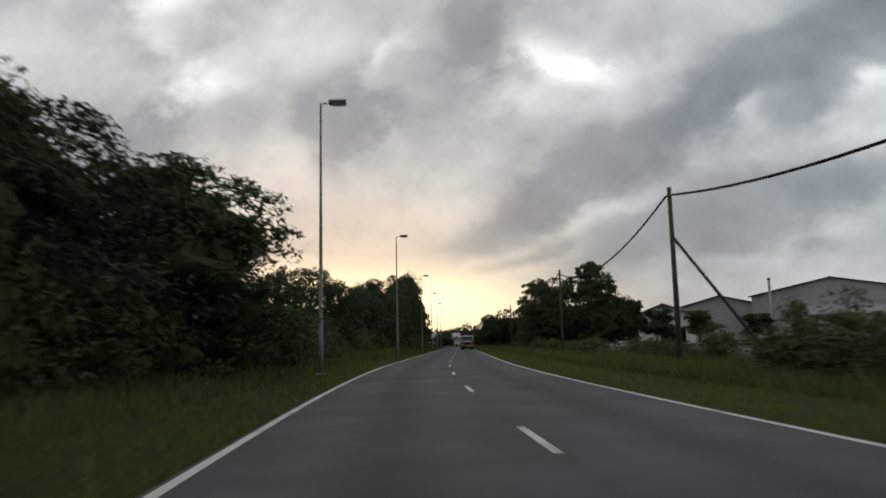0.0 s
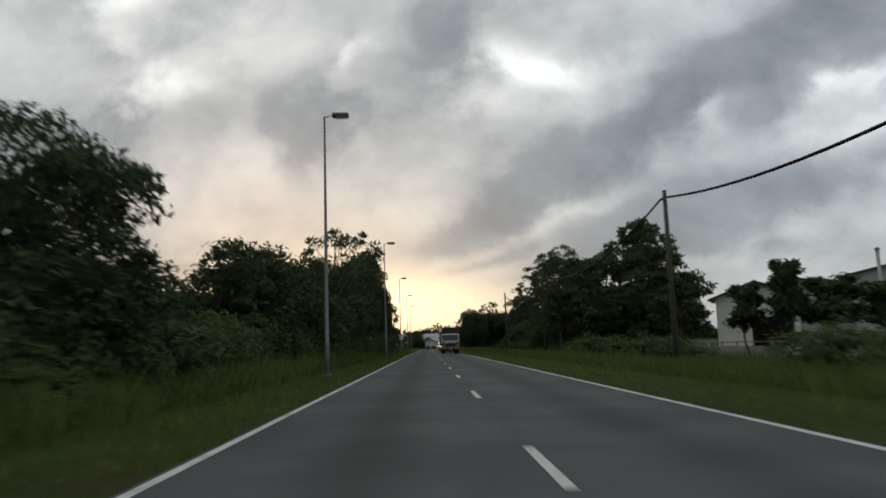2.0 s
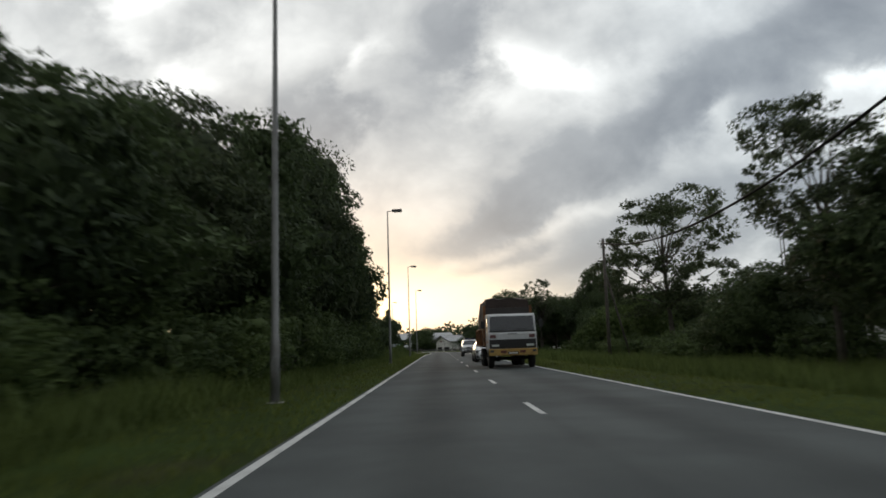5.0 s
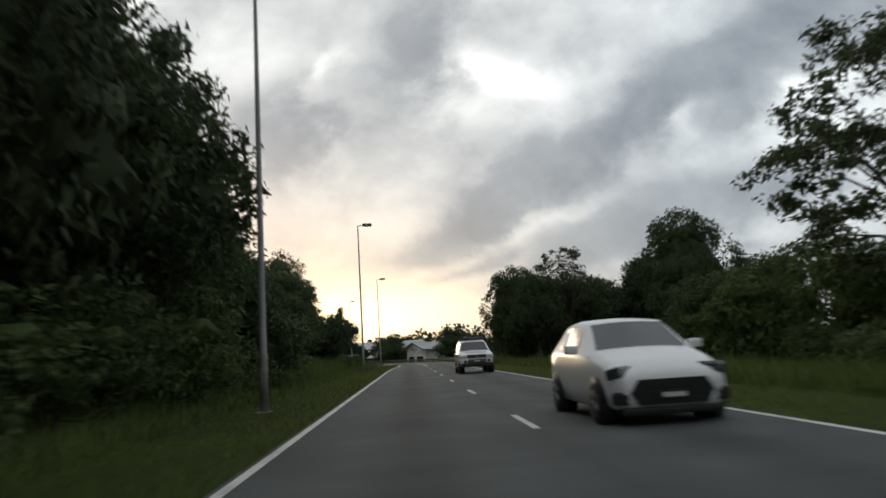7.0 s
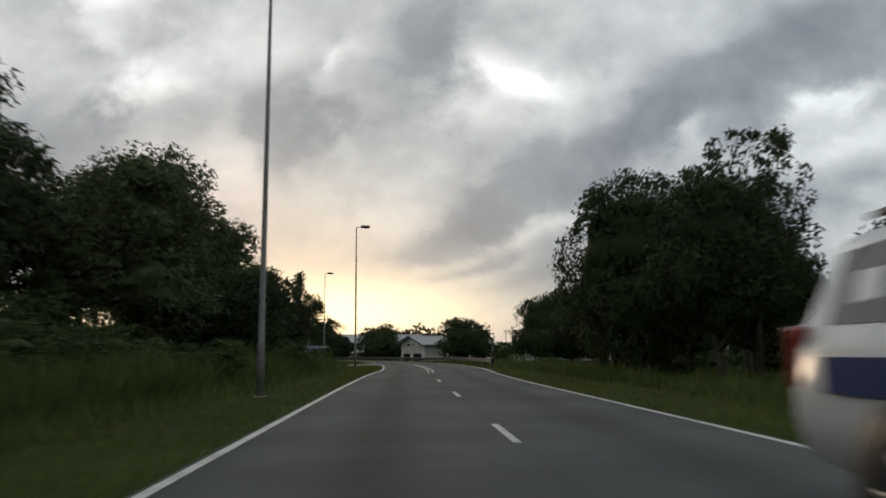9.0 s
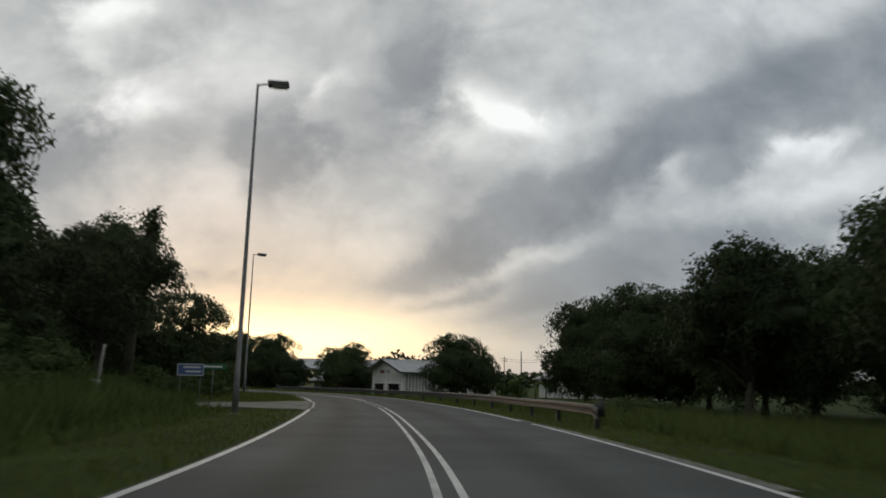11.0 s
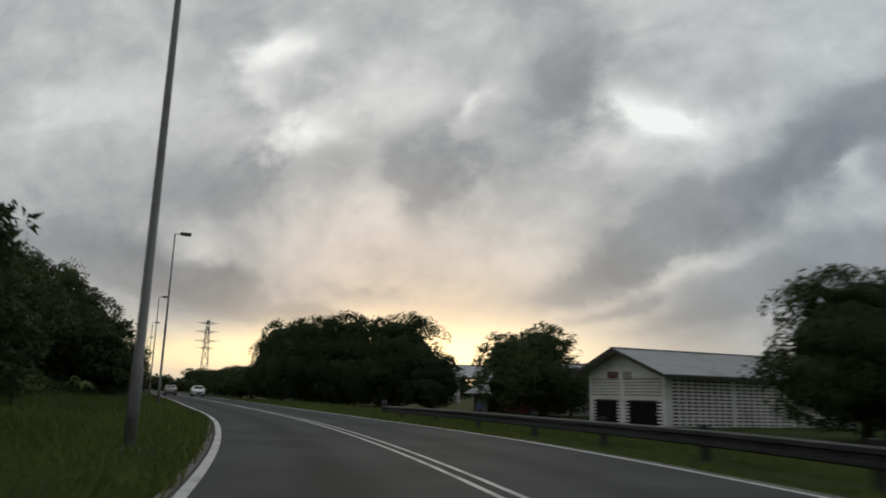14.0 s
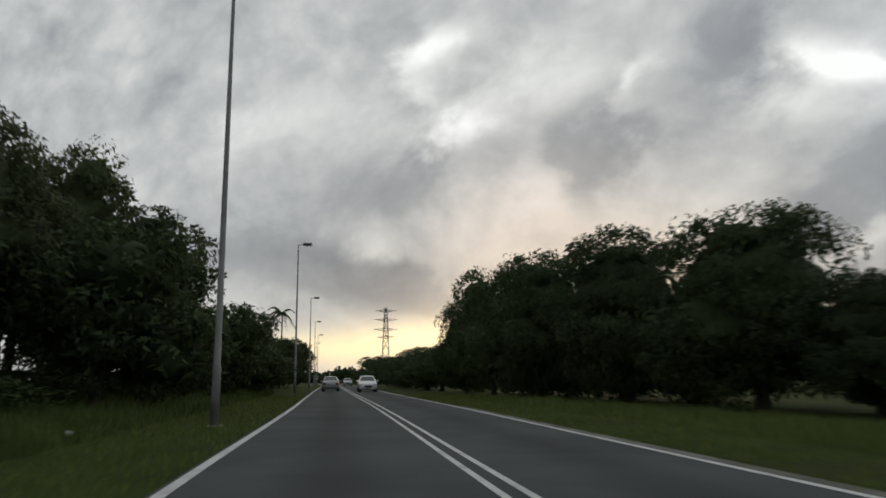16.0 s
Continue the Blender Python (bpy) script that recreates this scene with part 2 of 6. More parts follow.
def wear_in_lanes(m):
    """Oil-darkened lane middles and paler wheel tracks along the road."""
    nt = m.node_tree
    shader = nt.nodes["Principled BSDF"]
    old = shader.inputs["Base Color"].links[0].from_socket
    off = nt.nodes.new("ShaderNodeAttribute")
    off.attribute_name = "across"
    where = nt.nodes.new("ShaderNodeTexCoord").outputs["Object"]
    stain = node(nt, "ShaderNodeTexNoise", Scale=0.22, Detail=6.0, Roughness=0.65)
    link(nt, where, stain.inputs["Vector"])
    total_ = None
    for centre_, half, depth_ in ((-1.72, 0.50, -0.32), (1.6, 0.5, -0.26), (-2.45, 0.35, 0.07), (-0.95, 0.35, 0.08), (0.85, 0.35, 0.07), (2.35, 0.35, 0.08), (0.0, 0.12, -0.10), (-3.5, 0.3, -0.12), (3.4, 0.3, -0.12)):
        q = calc(nt, "DIVIDE", calc(nt, "SUBTRACT", off.outputs["Fac"], centre_), half)
        g = calc(nt, "MULTIPLY", calc(nt, "EXPONENT", calc(nt, "MULTIPLY", calc(nt, "MULTIPLY", q, q), -1.0)), depth_)
        total_ = g if total_ is None else calc(nt, "ADD", total_, g)
    total_ = calc(nt, "MULTIPLY", total_, calc(nt, "MULTIPLY_ADD", stain.outputs[0], 1.8, 0.1))
    factor = calc(nt, "ADD", total_, calc(nt, "MULTIPLY_ADD", stain.outputs[0], 0.35, 0.83))
    # the asphalt gets darker going into the bend and stays so beyond
    place = nt.nodes.new("ShaderNodeSeparateXYZ")
    link(nt, where, place.inputs[0])
    bend_tone = nt.nodes.new("ShaderNodeMapRange")
    bend_tone.interpolation_type = "SMOOTHSTEP"
    for key, value in (("From Min", 236.0), ("From Max", 262.0), ("To Min", 1.0), ("To Max", 0.74)):
        bend_tone.inputs[key].default_value = value
    link(nt, place.outputs[1], bend_tone.inputs["Value"])
    factor = calc(nt, "MULTIPLY", factor, bend_tone.outputs[0])
    link(nt, mixed(nt, 1.0, old, factor, "MULTIPLY"), shader.inputs["Base Color"])


wear_in_lanes(ASPHALT)
PAINT = material("road_paint", (0.62, 0.62, 0.60), rough=0.65, vary=0.12, scale=1.5, fine=30, bump=0.2, second=(0.34, 0.34, 0.33), blend=0.38)
EARTH = material("meadow_earth", (0.034, 0.052, 0.013), rough=0.95, vary=0.35, scale=0.25, fine=9, bump=0.5, second=(0.055, 0.055, 0.024), blend=0.36, spec=0.05)
GRAVEL = material("pale_gravel", (0.19, 0.187, 0.165), rough=0.95, vary=0.2, scale=0.7, fine=25, bump=0.6, second=(0.12, 0.12, 0.095), blend=0.42, spec=0.2)
STEEL = material("galvanised_steel", (0.21, 0.21, 0.205), rough=0.55, metal=0.45, vary=0.15, scale=1.2, fine=30, bump=0.1, second=(0.14, 0.13, 0.12), blend=0.38)
LAMP_CASE = material("lamp_housing", (0.10, 0.10, 0.10), rough=0.5, metal=0.3, vary=0.1, bump=0.05)
LENS = material("lamp_lens", (0.5, 0.5, 0.47), rough=0.2, vary=0.1, bump=0.0)
CONCRETE = material("concrete", (0.30, 0.29, 0.27), rough=0.9, vary=0.15, scale=1.5, fine=30, bump=0.3, second=(0.17, 0.17, 0.15), blend=0.4)
TIMBER = material("old_timber", (0.075, 0.065, 0.055), rough=0.9, vary=0.3, scale=2, fine=25, bump=0.4)
CABLE = material("black_cable", (0.010, 0.010, 0.010), rough=0.8, vary=0.1, bump=0.0, spec=0.1)
BARK = material("bark", (0.085, 0.075, 0.06), rough=0.95, vary=0.35, scale=2.5, fine=18, bump=0.6)
RAIL = material("weathered_rail", (0.046, 0.048, 0.049), rough=0.5, metal=0.3, vary=0.2, scale=1.1, fine=20, bump=0.15, second=(0.030, 0.030, 0.029), blend=0.42)
WALL = material("white_wall_paint", (0.78, 0.77, 0.74), rough=0.85, vary=0.08, scale=0.8, fine=22, bump=0.15, second=(0.58, 0.56, 0.51), blend=0.34)
WALL_GREY = material("grey_cladding", (0.42, 0.42, 0.41), rough=0.7, vary=0.08, scale=0.5, fine=14, bump=0.15, second=(0.33, 0.33, 0.32), blend=0.4)
ROOF = material("metal_roof", (0.42, 0.43, 0.44), rough=0.5, metal=0.25, vary=0.12, scale=0.5, fine=12, bump=0.1, second=(0.28, 0.25, 0.22), blend=0.36)
DARK_TRIM = material("dark_trim", (0.045, 0.04, 0.038), rough=0.8, vary=0.2, bump=0.1)
# near-black colour for the shade inside bays and slots
VOID = material("black_shade_sheet", (0.012, 0.012, 0.012), rough=0.9, vary=0.1, bump=0.0, spec=0.1)
GLASS = glass_material("dark_glass")
LEAF_A = leaf_material("deep_green_leaves", (0.030, 0.044, 0.024), (0.088, 0.122, 0.050))
LEAF_B = leaf_material("dull_green_leaves", (0.032, 0.044, 0.026), (0.096, 0.120, 0.054))
LEAF_C = leaf_material("mango_leaves", (0.024, 0.036, 0.020), (0.062, 0.088, 0.036))
LEAF_D = leaf_material("light_green_leaves", (0.052, 0.082, 0.026), (0.135, 0.18, 0.060), 0.3)
GRASS = leaf_material("grass_blades", (0.072, 0.098, 0.024), (0.170, 0.200, 0.052), 0.2, 0.8)
GRASS_TALL = leaf_material("tall_grass", (0.060, 0.090, 0.026), (0.155, 0.195, 0.060), 0.2, 0.8)
LEAF_E = leaf_material("bush_leaves", (0.036, 0.056, 0.024), (0.112, 0.152, 0.056), 0.28)

# ---- mesh helpers ----


def mesh_of(name, verts, faces, mat, smooth=False):
    me = bpy.data.meshes.new(name)
    me.from_pydata([tuple(v) for v in verts], [], [tuple(f) for f in faces])
    me.materials.append(mat)
    if smooth:
        me.shade_smooth()
    return me


def thing(name, label, category, at=(0, 0, 0), turn=0.0, group="", kind=""):
    ob = new(name)
    ob.empty_display_size = 0.2
    ob.matrix_world = pose(*at, 0, 0, turn)
    return tagged(ob, label, category, group, kind)


def part(name, me, parent, label=""):
    """me: a mesh, or a bmesh and its material."""
    if isinstance(me, tuple):
        bm, mat = me
        data = bpy.data.meshes.new(name)
        bm.to_mesh(data)
        bm.free()
        data.materials.append(mat)
        me = data
    ob = new(name, me)
    ob.parent = parent
    if label:
        ob["label"] = label
    return ob


def box(bm, x0, x1, y0, y1, z0, z1, bevel=0.0):
    m = Matrix.Translation(((x0 + x1) / 2, (y0 + y1) / 2, (z0 + z1) / 2)) @ Matrix.Diagonal((x1 - x0, y1 - y0, z1 - z0, 1))
    made = bmesh.ops.create_cube(bm, size=1, matrix=m)["verts"]
    if bevel:
        edges = {e for v in made for e in v.link_edges}
        bmesh.ops.bevel(bm, geom=list(edges), offset=bevel, segments=2, profile=0.6, affect="EDGES")
    return bm


def boxed(x0, x1, y0, y1, z0, z1, mat, bevel=0.0):
    return box(bmesh.new(), x0, x1, y0, y1, z0, z1, bevel), mat


def tube_data(points, radii, sides=8, caps=True):
    verts, faces = [], []
    pts = [Vector(p) for p in points]
    for k, p in enumerate(pts):
        way = (pts[min(k + 1, len(pts) - 1)] - pts[max(k - 1, 0)]).normalized()
        side = way.cross(Vector((0.13, 0.31, 0.94)) if abs(way.z) < 0.9 else Vector((1, 0, 0))).normalized()
        up = side.cross(way)
        for j in range(sides):
            a = 2 * math.pi * j / sides
            verts.append(p + (side * math.cos(a) + up * math.sin(a)) * radii[k])
    for k in range(len(pts) - 1):
        for j in range(sides):
            a, b = k * sides + j, k * sides + (j + 1) % sides
            faces.append((a, b, b + sides, a + sides))
    if caps:
        faces.append(tuple(range(sides - 1, -1, -1)))
        faces.append(tuple(range((len(pts) - 1) * sides, len(pts) * sides)))
    return verts, faces


def tube(name, points, radii, mat, sides=8, smooth=True):
    if not isinstance(radii, (list, tuple)):
        radii = [radii] * len(points)
    return mesh_of(name, *tube_data(points, radii, sides), mat, smooth)


def prism(profile, x0, x1, mat):
    """A closed outline in (y, z), drawn out from x0 to x1."""
    bm = bmesh.new()
    a = [bm.verts.new((x0, y, z)) for y, z in profile]
    b = [bm.verts.new((x1, y, z)) for y, z in profile]
    n = len(profile)
    bm.faces.new(a)
    bm.faces.new(b[::-1])
    for k in range(n):
        bm.faces.new((a[k], b[k], b[(k + 1) % n], a[(k + 1) % n]))
    bmesh.ops.recalc_face_normals(bm, faces=bm.faces)
    return bm, mat


# ---- the road's line ----
BOW = 0.00109


def early(y):
    return 1.04 + (BOW * (45 - y) ** 2 if 0 < y < 45 else 0.0 if y >= 45 else BOW * 2025 - y * 2 * BOW * 45)


knots = [(early(y), y) for y in (-80, -50, -20, 0, 15, 30, 45, 80, 120, 160, 195, 215)]
knots += [(1.3, 226), (1.0, 239), (0.5, 248), (-0.1, 255), (-0.95, 262.5), (-2.1, 268.8), (-3.75, 274.2), (-5.9, 279.9), (-8.5, 285.9),
          (-12.0, 293.1), (-17.0, 302.2), (-22.0, 310.9), (-32.6, 329.2), (-46.5, 352.6), (-70, 392.4), (-100, 443), (-150, 520), (-230, 630)]


def spline(points, step=1.0):
    out = []
    p = [Vector((*q, 0)) if len(q) == 2 else Vector(q) for q in points]
    p = [p[0] * 2 - p[1]] + p + [p[-1] * 2 - p[-2]]
    for a, b, c, d in zip(p, p[1:], p[2:], p[3:]):
        n = max(2, int((c - b).length / step))
        for k in range(n):
            t = k / n
            m0, m1 = (c - a) * 0.5, (d - b) * 0.5
            out.append(b * (2 * t**3 - 3 * t**2 + 1) + m0 * (t**3 - 2 * t**2 + t) + c * (-2 * t**3 + 3 * t**2) + m1 * (t**3 - t**2))
    out.append(p[-2])
    return out


line = np.array([(v.x, v.y) for v in spline(knots, 1.5)])
for _ in range(3):
    line[1:-1] = (line[:-2] + 2 * line[1:-1] + line[2:]) / 4
way = np.gradient(line, axis=0)
way /= np.linalg.norm(way, axis=1)[:, None]
right_hand = np.c_[way[:, 1], -way[:, 0]]


EDGE_L, EDGE_R = -3.46, 3.2
edge_l = np.interp(line[:, 1], [200, 230, 255, 264, 288, 300, 312], [EDGE_L, -3.1, -3.1, -3.4, -3.35, -3.15, -3.3])
edge_r = np.interp(line[:, 1], [205, 232, 250, 262, 280, 287, 296, 311], [EDGE_R, 3.85, 3.75, 3.3, 3.85, 3.8, 3.15, 2.95])
for _ in range(8):
    edge_l[1:-1] = (edge_l[:-2] + 2 * edge_l[1:-1] + edge_l[2:]) / 4
    edge_r[1:-1] = (edge_r[:-2] + 2 * edge_r[1:-1] + edge_r[2:]) / 4


def beside(offset, first=-1e9, last=1e9, edge=None):
    """Points along the road at that distance to the right of its middle, for the stretch first < y < last."""
    keep = (line[:, 1] > first) & (line[:, 1] < last)
    return (line + right_hand * ((0 if edge is None else edge) + offset)[:, None] if edge is not None else line + right_hand * offset)[keep]


def station(y, offset=0.0):
    k = int(np.argmin(abs(line[:, 1] - y)))
    if k + 1 < len(line):
        f = (y - line[k, 1]) / max(1e-6, line[min(k + 1, len(line) - 1), 1] - line[k, 1])
        f = max(-1.0, min(1.0, f))
    else:
        f = 0
    p = line[k] + (line[min(k + 1, len(line) - 1)] - line[k]) * f + right_hand[k] * offset
    return p, math.degrees(math.atan2(-way[k, 0], way[k, 1]))


def ribbon(name, left, right, z, mat, parent=None, thick=0.0):
    n = len(left)
    verts = [(*p, z) for p in left] + [(*p, z) for p in right]
    faces = [(k, n + k, n + k + 1, k + 1) for k in range(n - 1)]
    if thick:
        verts += [(*p, z - thick) for p in left] + [(*p, z - thick) for p in right]
        faces += [(2 * n + k, k, k + 1, 2 * n + k + 1) for k in range(n - 1)]
        faces += [(n + k, 3 * n + k, 3 * n + k + 1, n + k + 1) for k in range(n - 1)]
    me = mesh_of(name, verts, faces, mat)
    ob = new(name, me)
    ob.parent = parent
    return ob


rng = np.random.default_rng(5)


def road_distance(x, y):
    """Distance from the road's middle line, negative on its left."""
    px, py = np.ravel(x), np.ravel(y)
    k = np.searchsorted(line[:, 1], py)
    best = np.full(len(px), 1e18)
    near = np.zeros(len(px), int)
    for step in range(-36, 37, 2):
        j = np.clip(k + step, 0, len(line) - 1)
        d = (px - line[j, 0]) ** 2 + (py - line[j, 1]) ** 2
        closer = d < best
        best[closer], near[closer] = d[closer], j[closer]
    sign = np.where((px - line[near, 0]) * right_hand[near, 0] + (py - line[near, 1]) * right_hand[near, 1] < 0, -1.0, 1.0)
    across = np.abs((px - line[near, 0]) * right_hand[near, 0] + (py - line[near, 1]) * right_hand[near, 1])
    d = np.sqrt(best)
    d = np.where(d < 40, across, d)
    return (sign * d).reshape(np.shape(x))


def ground_height(x, y):
    d = road_distance(x, y)
    a = np.abs(d)
    z = -0.035 - 0.10 * np.clip((a - 3.9) / 1.5, 0, 1) ** 1.5 * 0.5
    z = z - np.where(d > 0, 0.42 * np.clip((d - 6.0) / 8.0, 0, 1), -0.25 * np.clip((a - 7) / 6, 0, 1))
    wob = 0.05 * np.sin(x * 0.9 + 1.3 * np.sin(y * 0.31)) * np.sin(y * 0.77 + x * 0.2)
    return z + wob * np.clip((a - 4.6) / 3, 0, 1) - 0.06 * (a < 3.5)


def axis_steps(fine0, fine1, step, reach):
    mid = np.arange(fine0, fine1 + 1e-6, step)
    grow = step * 1.25 ** np.arange(1, 60)
    grow = np.cumsum(grow)
    grow = grow[grow < reach]
    return np.r_[(fine0 - grow)[::-1], mid, fine1 + grow]


gx = axis_steps(-60, 45, 1.1, 3500)
gy = axis_steps(-30, 380, 1.6, 3500)
XX, YY = np.meshgrid(gx, gy)
ZZ = ground_height(XX, YY)
nx, ny = len(gx), len(gy)
ids = np.arange(nx * ny).reshape(ny, nx)
quads = np.stack([ids[:-1, :-1], ids[:-1, 1:], ids[1:, 1:], ids[1:, :-1]], -1).reshape(-1, 4)
ground = new("ground", mesh_of("ground", np.stack([XX.ravel(), YY.ravel(), ZZ.ravel()], 1).tolist(), quads.tolist(), EARTH, True))
tagged(ground, "dull green grassy earth beside the road", "ground", kind="structure")

COLS = 14
left_rim, right_rim = beside(-0.12, edge=edge_l), beside(0.12, edge=edge_r)
count = len(left_rim)
cells = np.linspace(0, 1, COLS + 1)
surface = left_rim[:, None] * (1 - cells)[None, :, None] + right_rim[:, None] * cells[None, :, None]
verts = np.c_[surface.reshape(-1, 2), np.zeros(count * (COLS + 1))]
grid = np.arange(count * (COLS + 1)).reshape(count, COLS + 1)
faces = np.stack([grid[:-1, :-1], grid[:-1, 1:], grid[1:, 1:], grid[1:, :-1]], -1).reshape(-1, 4).tolist()
n_top = len(verts)
verts = np.r_[verts, np.c_[left_rim, np.full(count, -0.12)], np.c_[right_rim, np.full(count, -0.12)]]
for k in range(count - 1):
    faces.append((n_top + k, grid[k, 0], grid[k + 1, 0], n_top + k + 1))
    faces.append((grid[k, COLS], n_top + count + k, n_top + count + k + 1, grid[k + 1, COLS]))
road_mesh = mesh_of("road", verts.tolist(), faces, ASPHALT)
across = road_mesh.attributes.new("across", "FLOAT", "POINT")
side_way = np.sum((surface - line[:, None]) * right_hand[:, None], axis=2).ravel()
across.data.foreach_set("value", np.r_[side_way, np.full(count, -3.5), np.full(count, 3.3)].astype(np.float32))
road = new("road", road_mesh)
tagged(road, "grey worn asphalt road with two lanes", "road", kind="structure")


def stripe(name, offset, width, first, last, label="", z=0.005, edge=None):
    return tagged(ribbon(name, beside(offset - width / 2, first, last, edge), beside(offset + width / 2, first, last, edge), z, PAINT, road), label)


stripe("edge_line", 0, 0.12, -70, 236, "solid white edge line", edge=edge_r)
stripe("edge_line", 0, 0.12, 237.5, 620, "solid white edge line", edge=edge_r)
stripe("edge_line", 0, 0.12, -70, 245.5, "solid white edge line", edge=edge_l)
stripe("edge_line", 0, 0.14, 255.5, 620, "solid white edge line", edge=edge_l)
for off in (-0.13, 0.13):
    stripe("centre_line", off, 0.09, 218, 248.5, "one of two solid white middle lines")
    stripe("centre_line", off, 0.09, 258.5, 560, "one of two solid white middle lines")
    for k in range(4):
        y0 = 249.6 + 2.25 * k
        ends = [station(y, off + o)[0] for y, o in ((y0, -0.045), (y0 + 1.1, -0.045), (y0 + 1.1, 0.045), (y0, 0.045))]
        dash = new("centre_dash", mesh_of("centre_dash", [(*p, 0.005) for p in ends], [(0, 3, 2, 1)], PAINT))
        dash.parent = road
for k in range(-20, 12):
    y0 = 120.75 + 9.45 * k
    if y0 > 214:
        break
    ends = [station(y, o)[0] for y, o in ((y0, -0.055), (y0 + 2.3, -0.055), (y0 + 2.3, 0.055), (y0, 0.055))]
    dash = new("lane_dash", mesh_of("lane_dash", [(*p, 0.005) for p in ends], [(0, 3, 2, 1)], PAINT))
    dash.parent = road
for k in range(5):
    y0 = 246.3 + 1.9 * k
    ends = [station(y, o)[0] for y, o in ((y0, -3.11), (y0 + 0.9, -3.11), (y0 + 0.9, -2.98), (y0, -2.98))]
    dash = new("junction_dash", mesh_of("junction_dash", [(*p, 0.005) for p in ends], [(0, 3, 2, 1)], PAINT))
    dash.parent = road

# side road that joins on the outer side of the grass
side_near = [(-1.2, 243.8), (-3.6, 245.2), (-5.2, 246.2), (-8, 246.6), (-14, 246.4), (-24, 245.6), (-40, 243)]
side_far = [(-1.8, 259.6), (-4.4, 257.9), (-5.6, 254.9), (-8.6, 252.4), (-14, 251.2), (-24, 250.2), (-40, 248)]
side_road = ribbon("side_road", [(p.x, p.y) for p in spline(side_near, 1.0)][:36], [(p.x, p.y) for p in spline(side_far, 1.0)][:36], -0.012, GRAVEL, None, 0.1)
tagged(side_road, "pale gravelly side road joining the main road", "road", kind="structure")
shoulder = ribbon("shoulder", beside(0.10, 222, 330, edge_r), beside(0.42, 222, 330, edge_r), -0.02, GRAVEL)
tagged(shoulder, "narrow strip of pale gravel along the asphalt", "road edge", kind="structure")
shoulder_in = ribbon("shoulder", beside(-0.26, 258, 296, edge_l), beside(-0.10, 258, 296, edge_l), -0.02, GRAVEL)
tagged(shoulder_in, "narrow strip of pale gravel along the asphalt", "road edge", kind="structure")

# ---- plants ----


def fast_mesh(name, verts, quads, mat):
    verts, quads = np.asarray(verts, np.float32), np.asarray(quads, np.int32)
    n, k = quads.shape
    me = bpy.data.meshes.new(name)
    me.vertices.add(len(verts))
    me.vertices.foreach_set("co", verts.ravel())
    me.loops.add(n * k)
    me.loops.foreach_set("vertex_index", quads.ravel())
    me.polygons.add(n)
    me.polygons.foreach_set("loop_start", np.arange(0, n * k, k, dtype=np.int32))
    me.polygons.foreach_set("loop_total", np.full(n, k, np.int32))
    me.materials.append(mat)
    me.update(calc_edges=True)
    return me


def unit(v):
    return v / np.maximum(np.linalg.norm(v, axis=1), 1e-9)[:, None]


def leaf_cloud(points, size, r, droop=0.35, slim=0.45, out=None):
    """Pointed leaves at the points; out: the way the foliage faces there, along which the leaves overlap like shingles."""
    n = len(points)
    if out is None:
        a = r.normal(size=(n, 3))
        a[:, 2] -= droop
        a = unit(a)
        b = unit(np.cross(a, r.normal(size=(n, 3))))
    else:
        face = unit(out + r.normal(size=(n, 3)) * 0.42)
        a = np.cross(face, r.normal(size=(n, 3)))
        a = unit(a) + out * 0.32
        a[:, 2] -= droop
        a = unit(a)
        b = unit(np.cross(a, face))
    s = size * r.uniform(0.6, 1.35, n)[:, None]
    verts = np.stack([points - b * s * slim * 0.6, points + b * s * slim * 0.6, points + a * s], 1).reshape(-1, 3)
    return verts, np.arange(n * 3).reshape(n, 3)


def crown_points(blobs, clumps, per, radius, r, flat=0.65, inner=0.66):
    """Clumps of foliage on the outside of the blobs (centre and half axes), and the leaves on each clump's outer side."""
    blobs = np.array(blobs, float)
    share = (blobs[:, 3] * blobs[:, 4] * blobs[:, 5]) ** 0.67
    pick = r.choice(len(blobs), clumps * 4, p=share / share.sum())
    d = unit(r.normal(size=(clumps * 4, 3)) + np.array([0, 0, 0.12]))
    centre = blobs[pick, :3] + d * blobs[pick, 3:] * r.uniform(inner, 0.95, clumps * 4)[:, None]
    depth = np.min(np.linalg.norm((centre[:, None] - blobs[None, :, :3]) / blobs[None, :, 3:], axis=2), axis=1)
    keep = np.argsort(depth < inner * 0.93, kind="stable")[:clumps]
    centre, d = centre[keep], d[keep]
    rad = radius * r.uniform(0.5, 1.4, clumps)
    q = unit(r.normal(size=(clumps * per, 3))).reshape(clumps, per, 3)
    inward = np.sum(q * d[:, None], axis=2) < -0.25
    q = np.where(inward[..., None], -q, q)
    lift = (r.uniform(0.1, 1, (clumps, per)) ** 0.45)[..., None]
    pts = centre[:, None] + q * lift * np.array([1, 1, flat]) * rad[:, None, None]
    return centre, pts.reshape(-1, 3), q.reshape(-1, 3)


def ball(level_):
    bm = bmesh.new()
    bmesh.ops.create_icosphere(bm, subdivisions=level_, radius=1.0)
    v, f = np.array([q.co[:] for q in bm.verts]), np.array([[q.index for q in p.verts] for p in bm.faces])
    bm.free()
    return v, f


BALLS = {2: ball(2), 3: ball(3)}


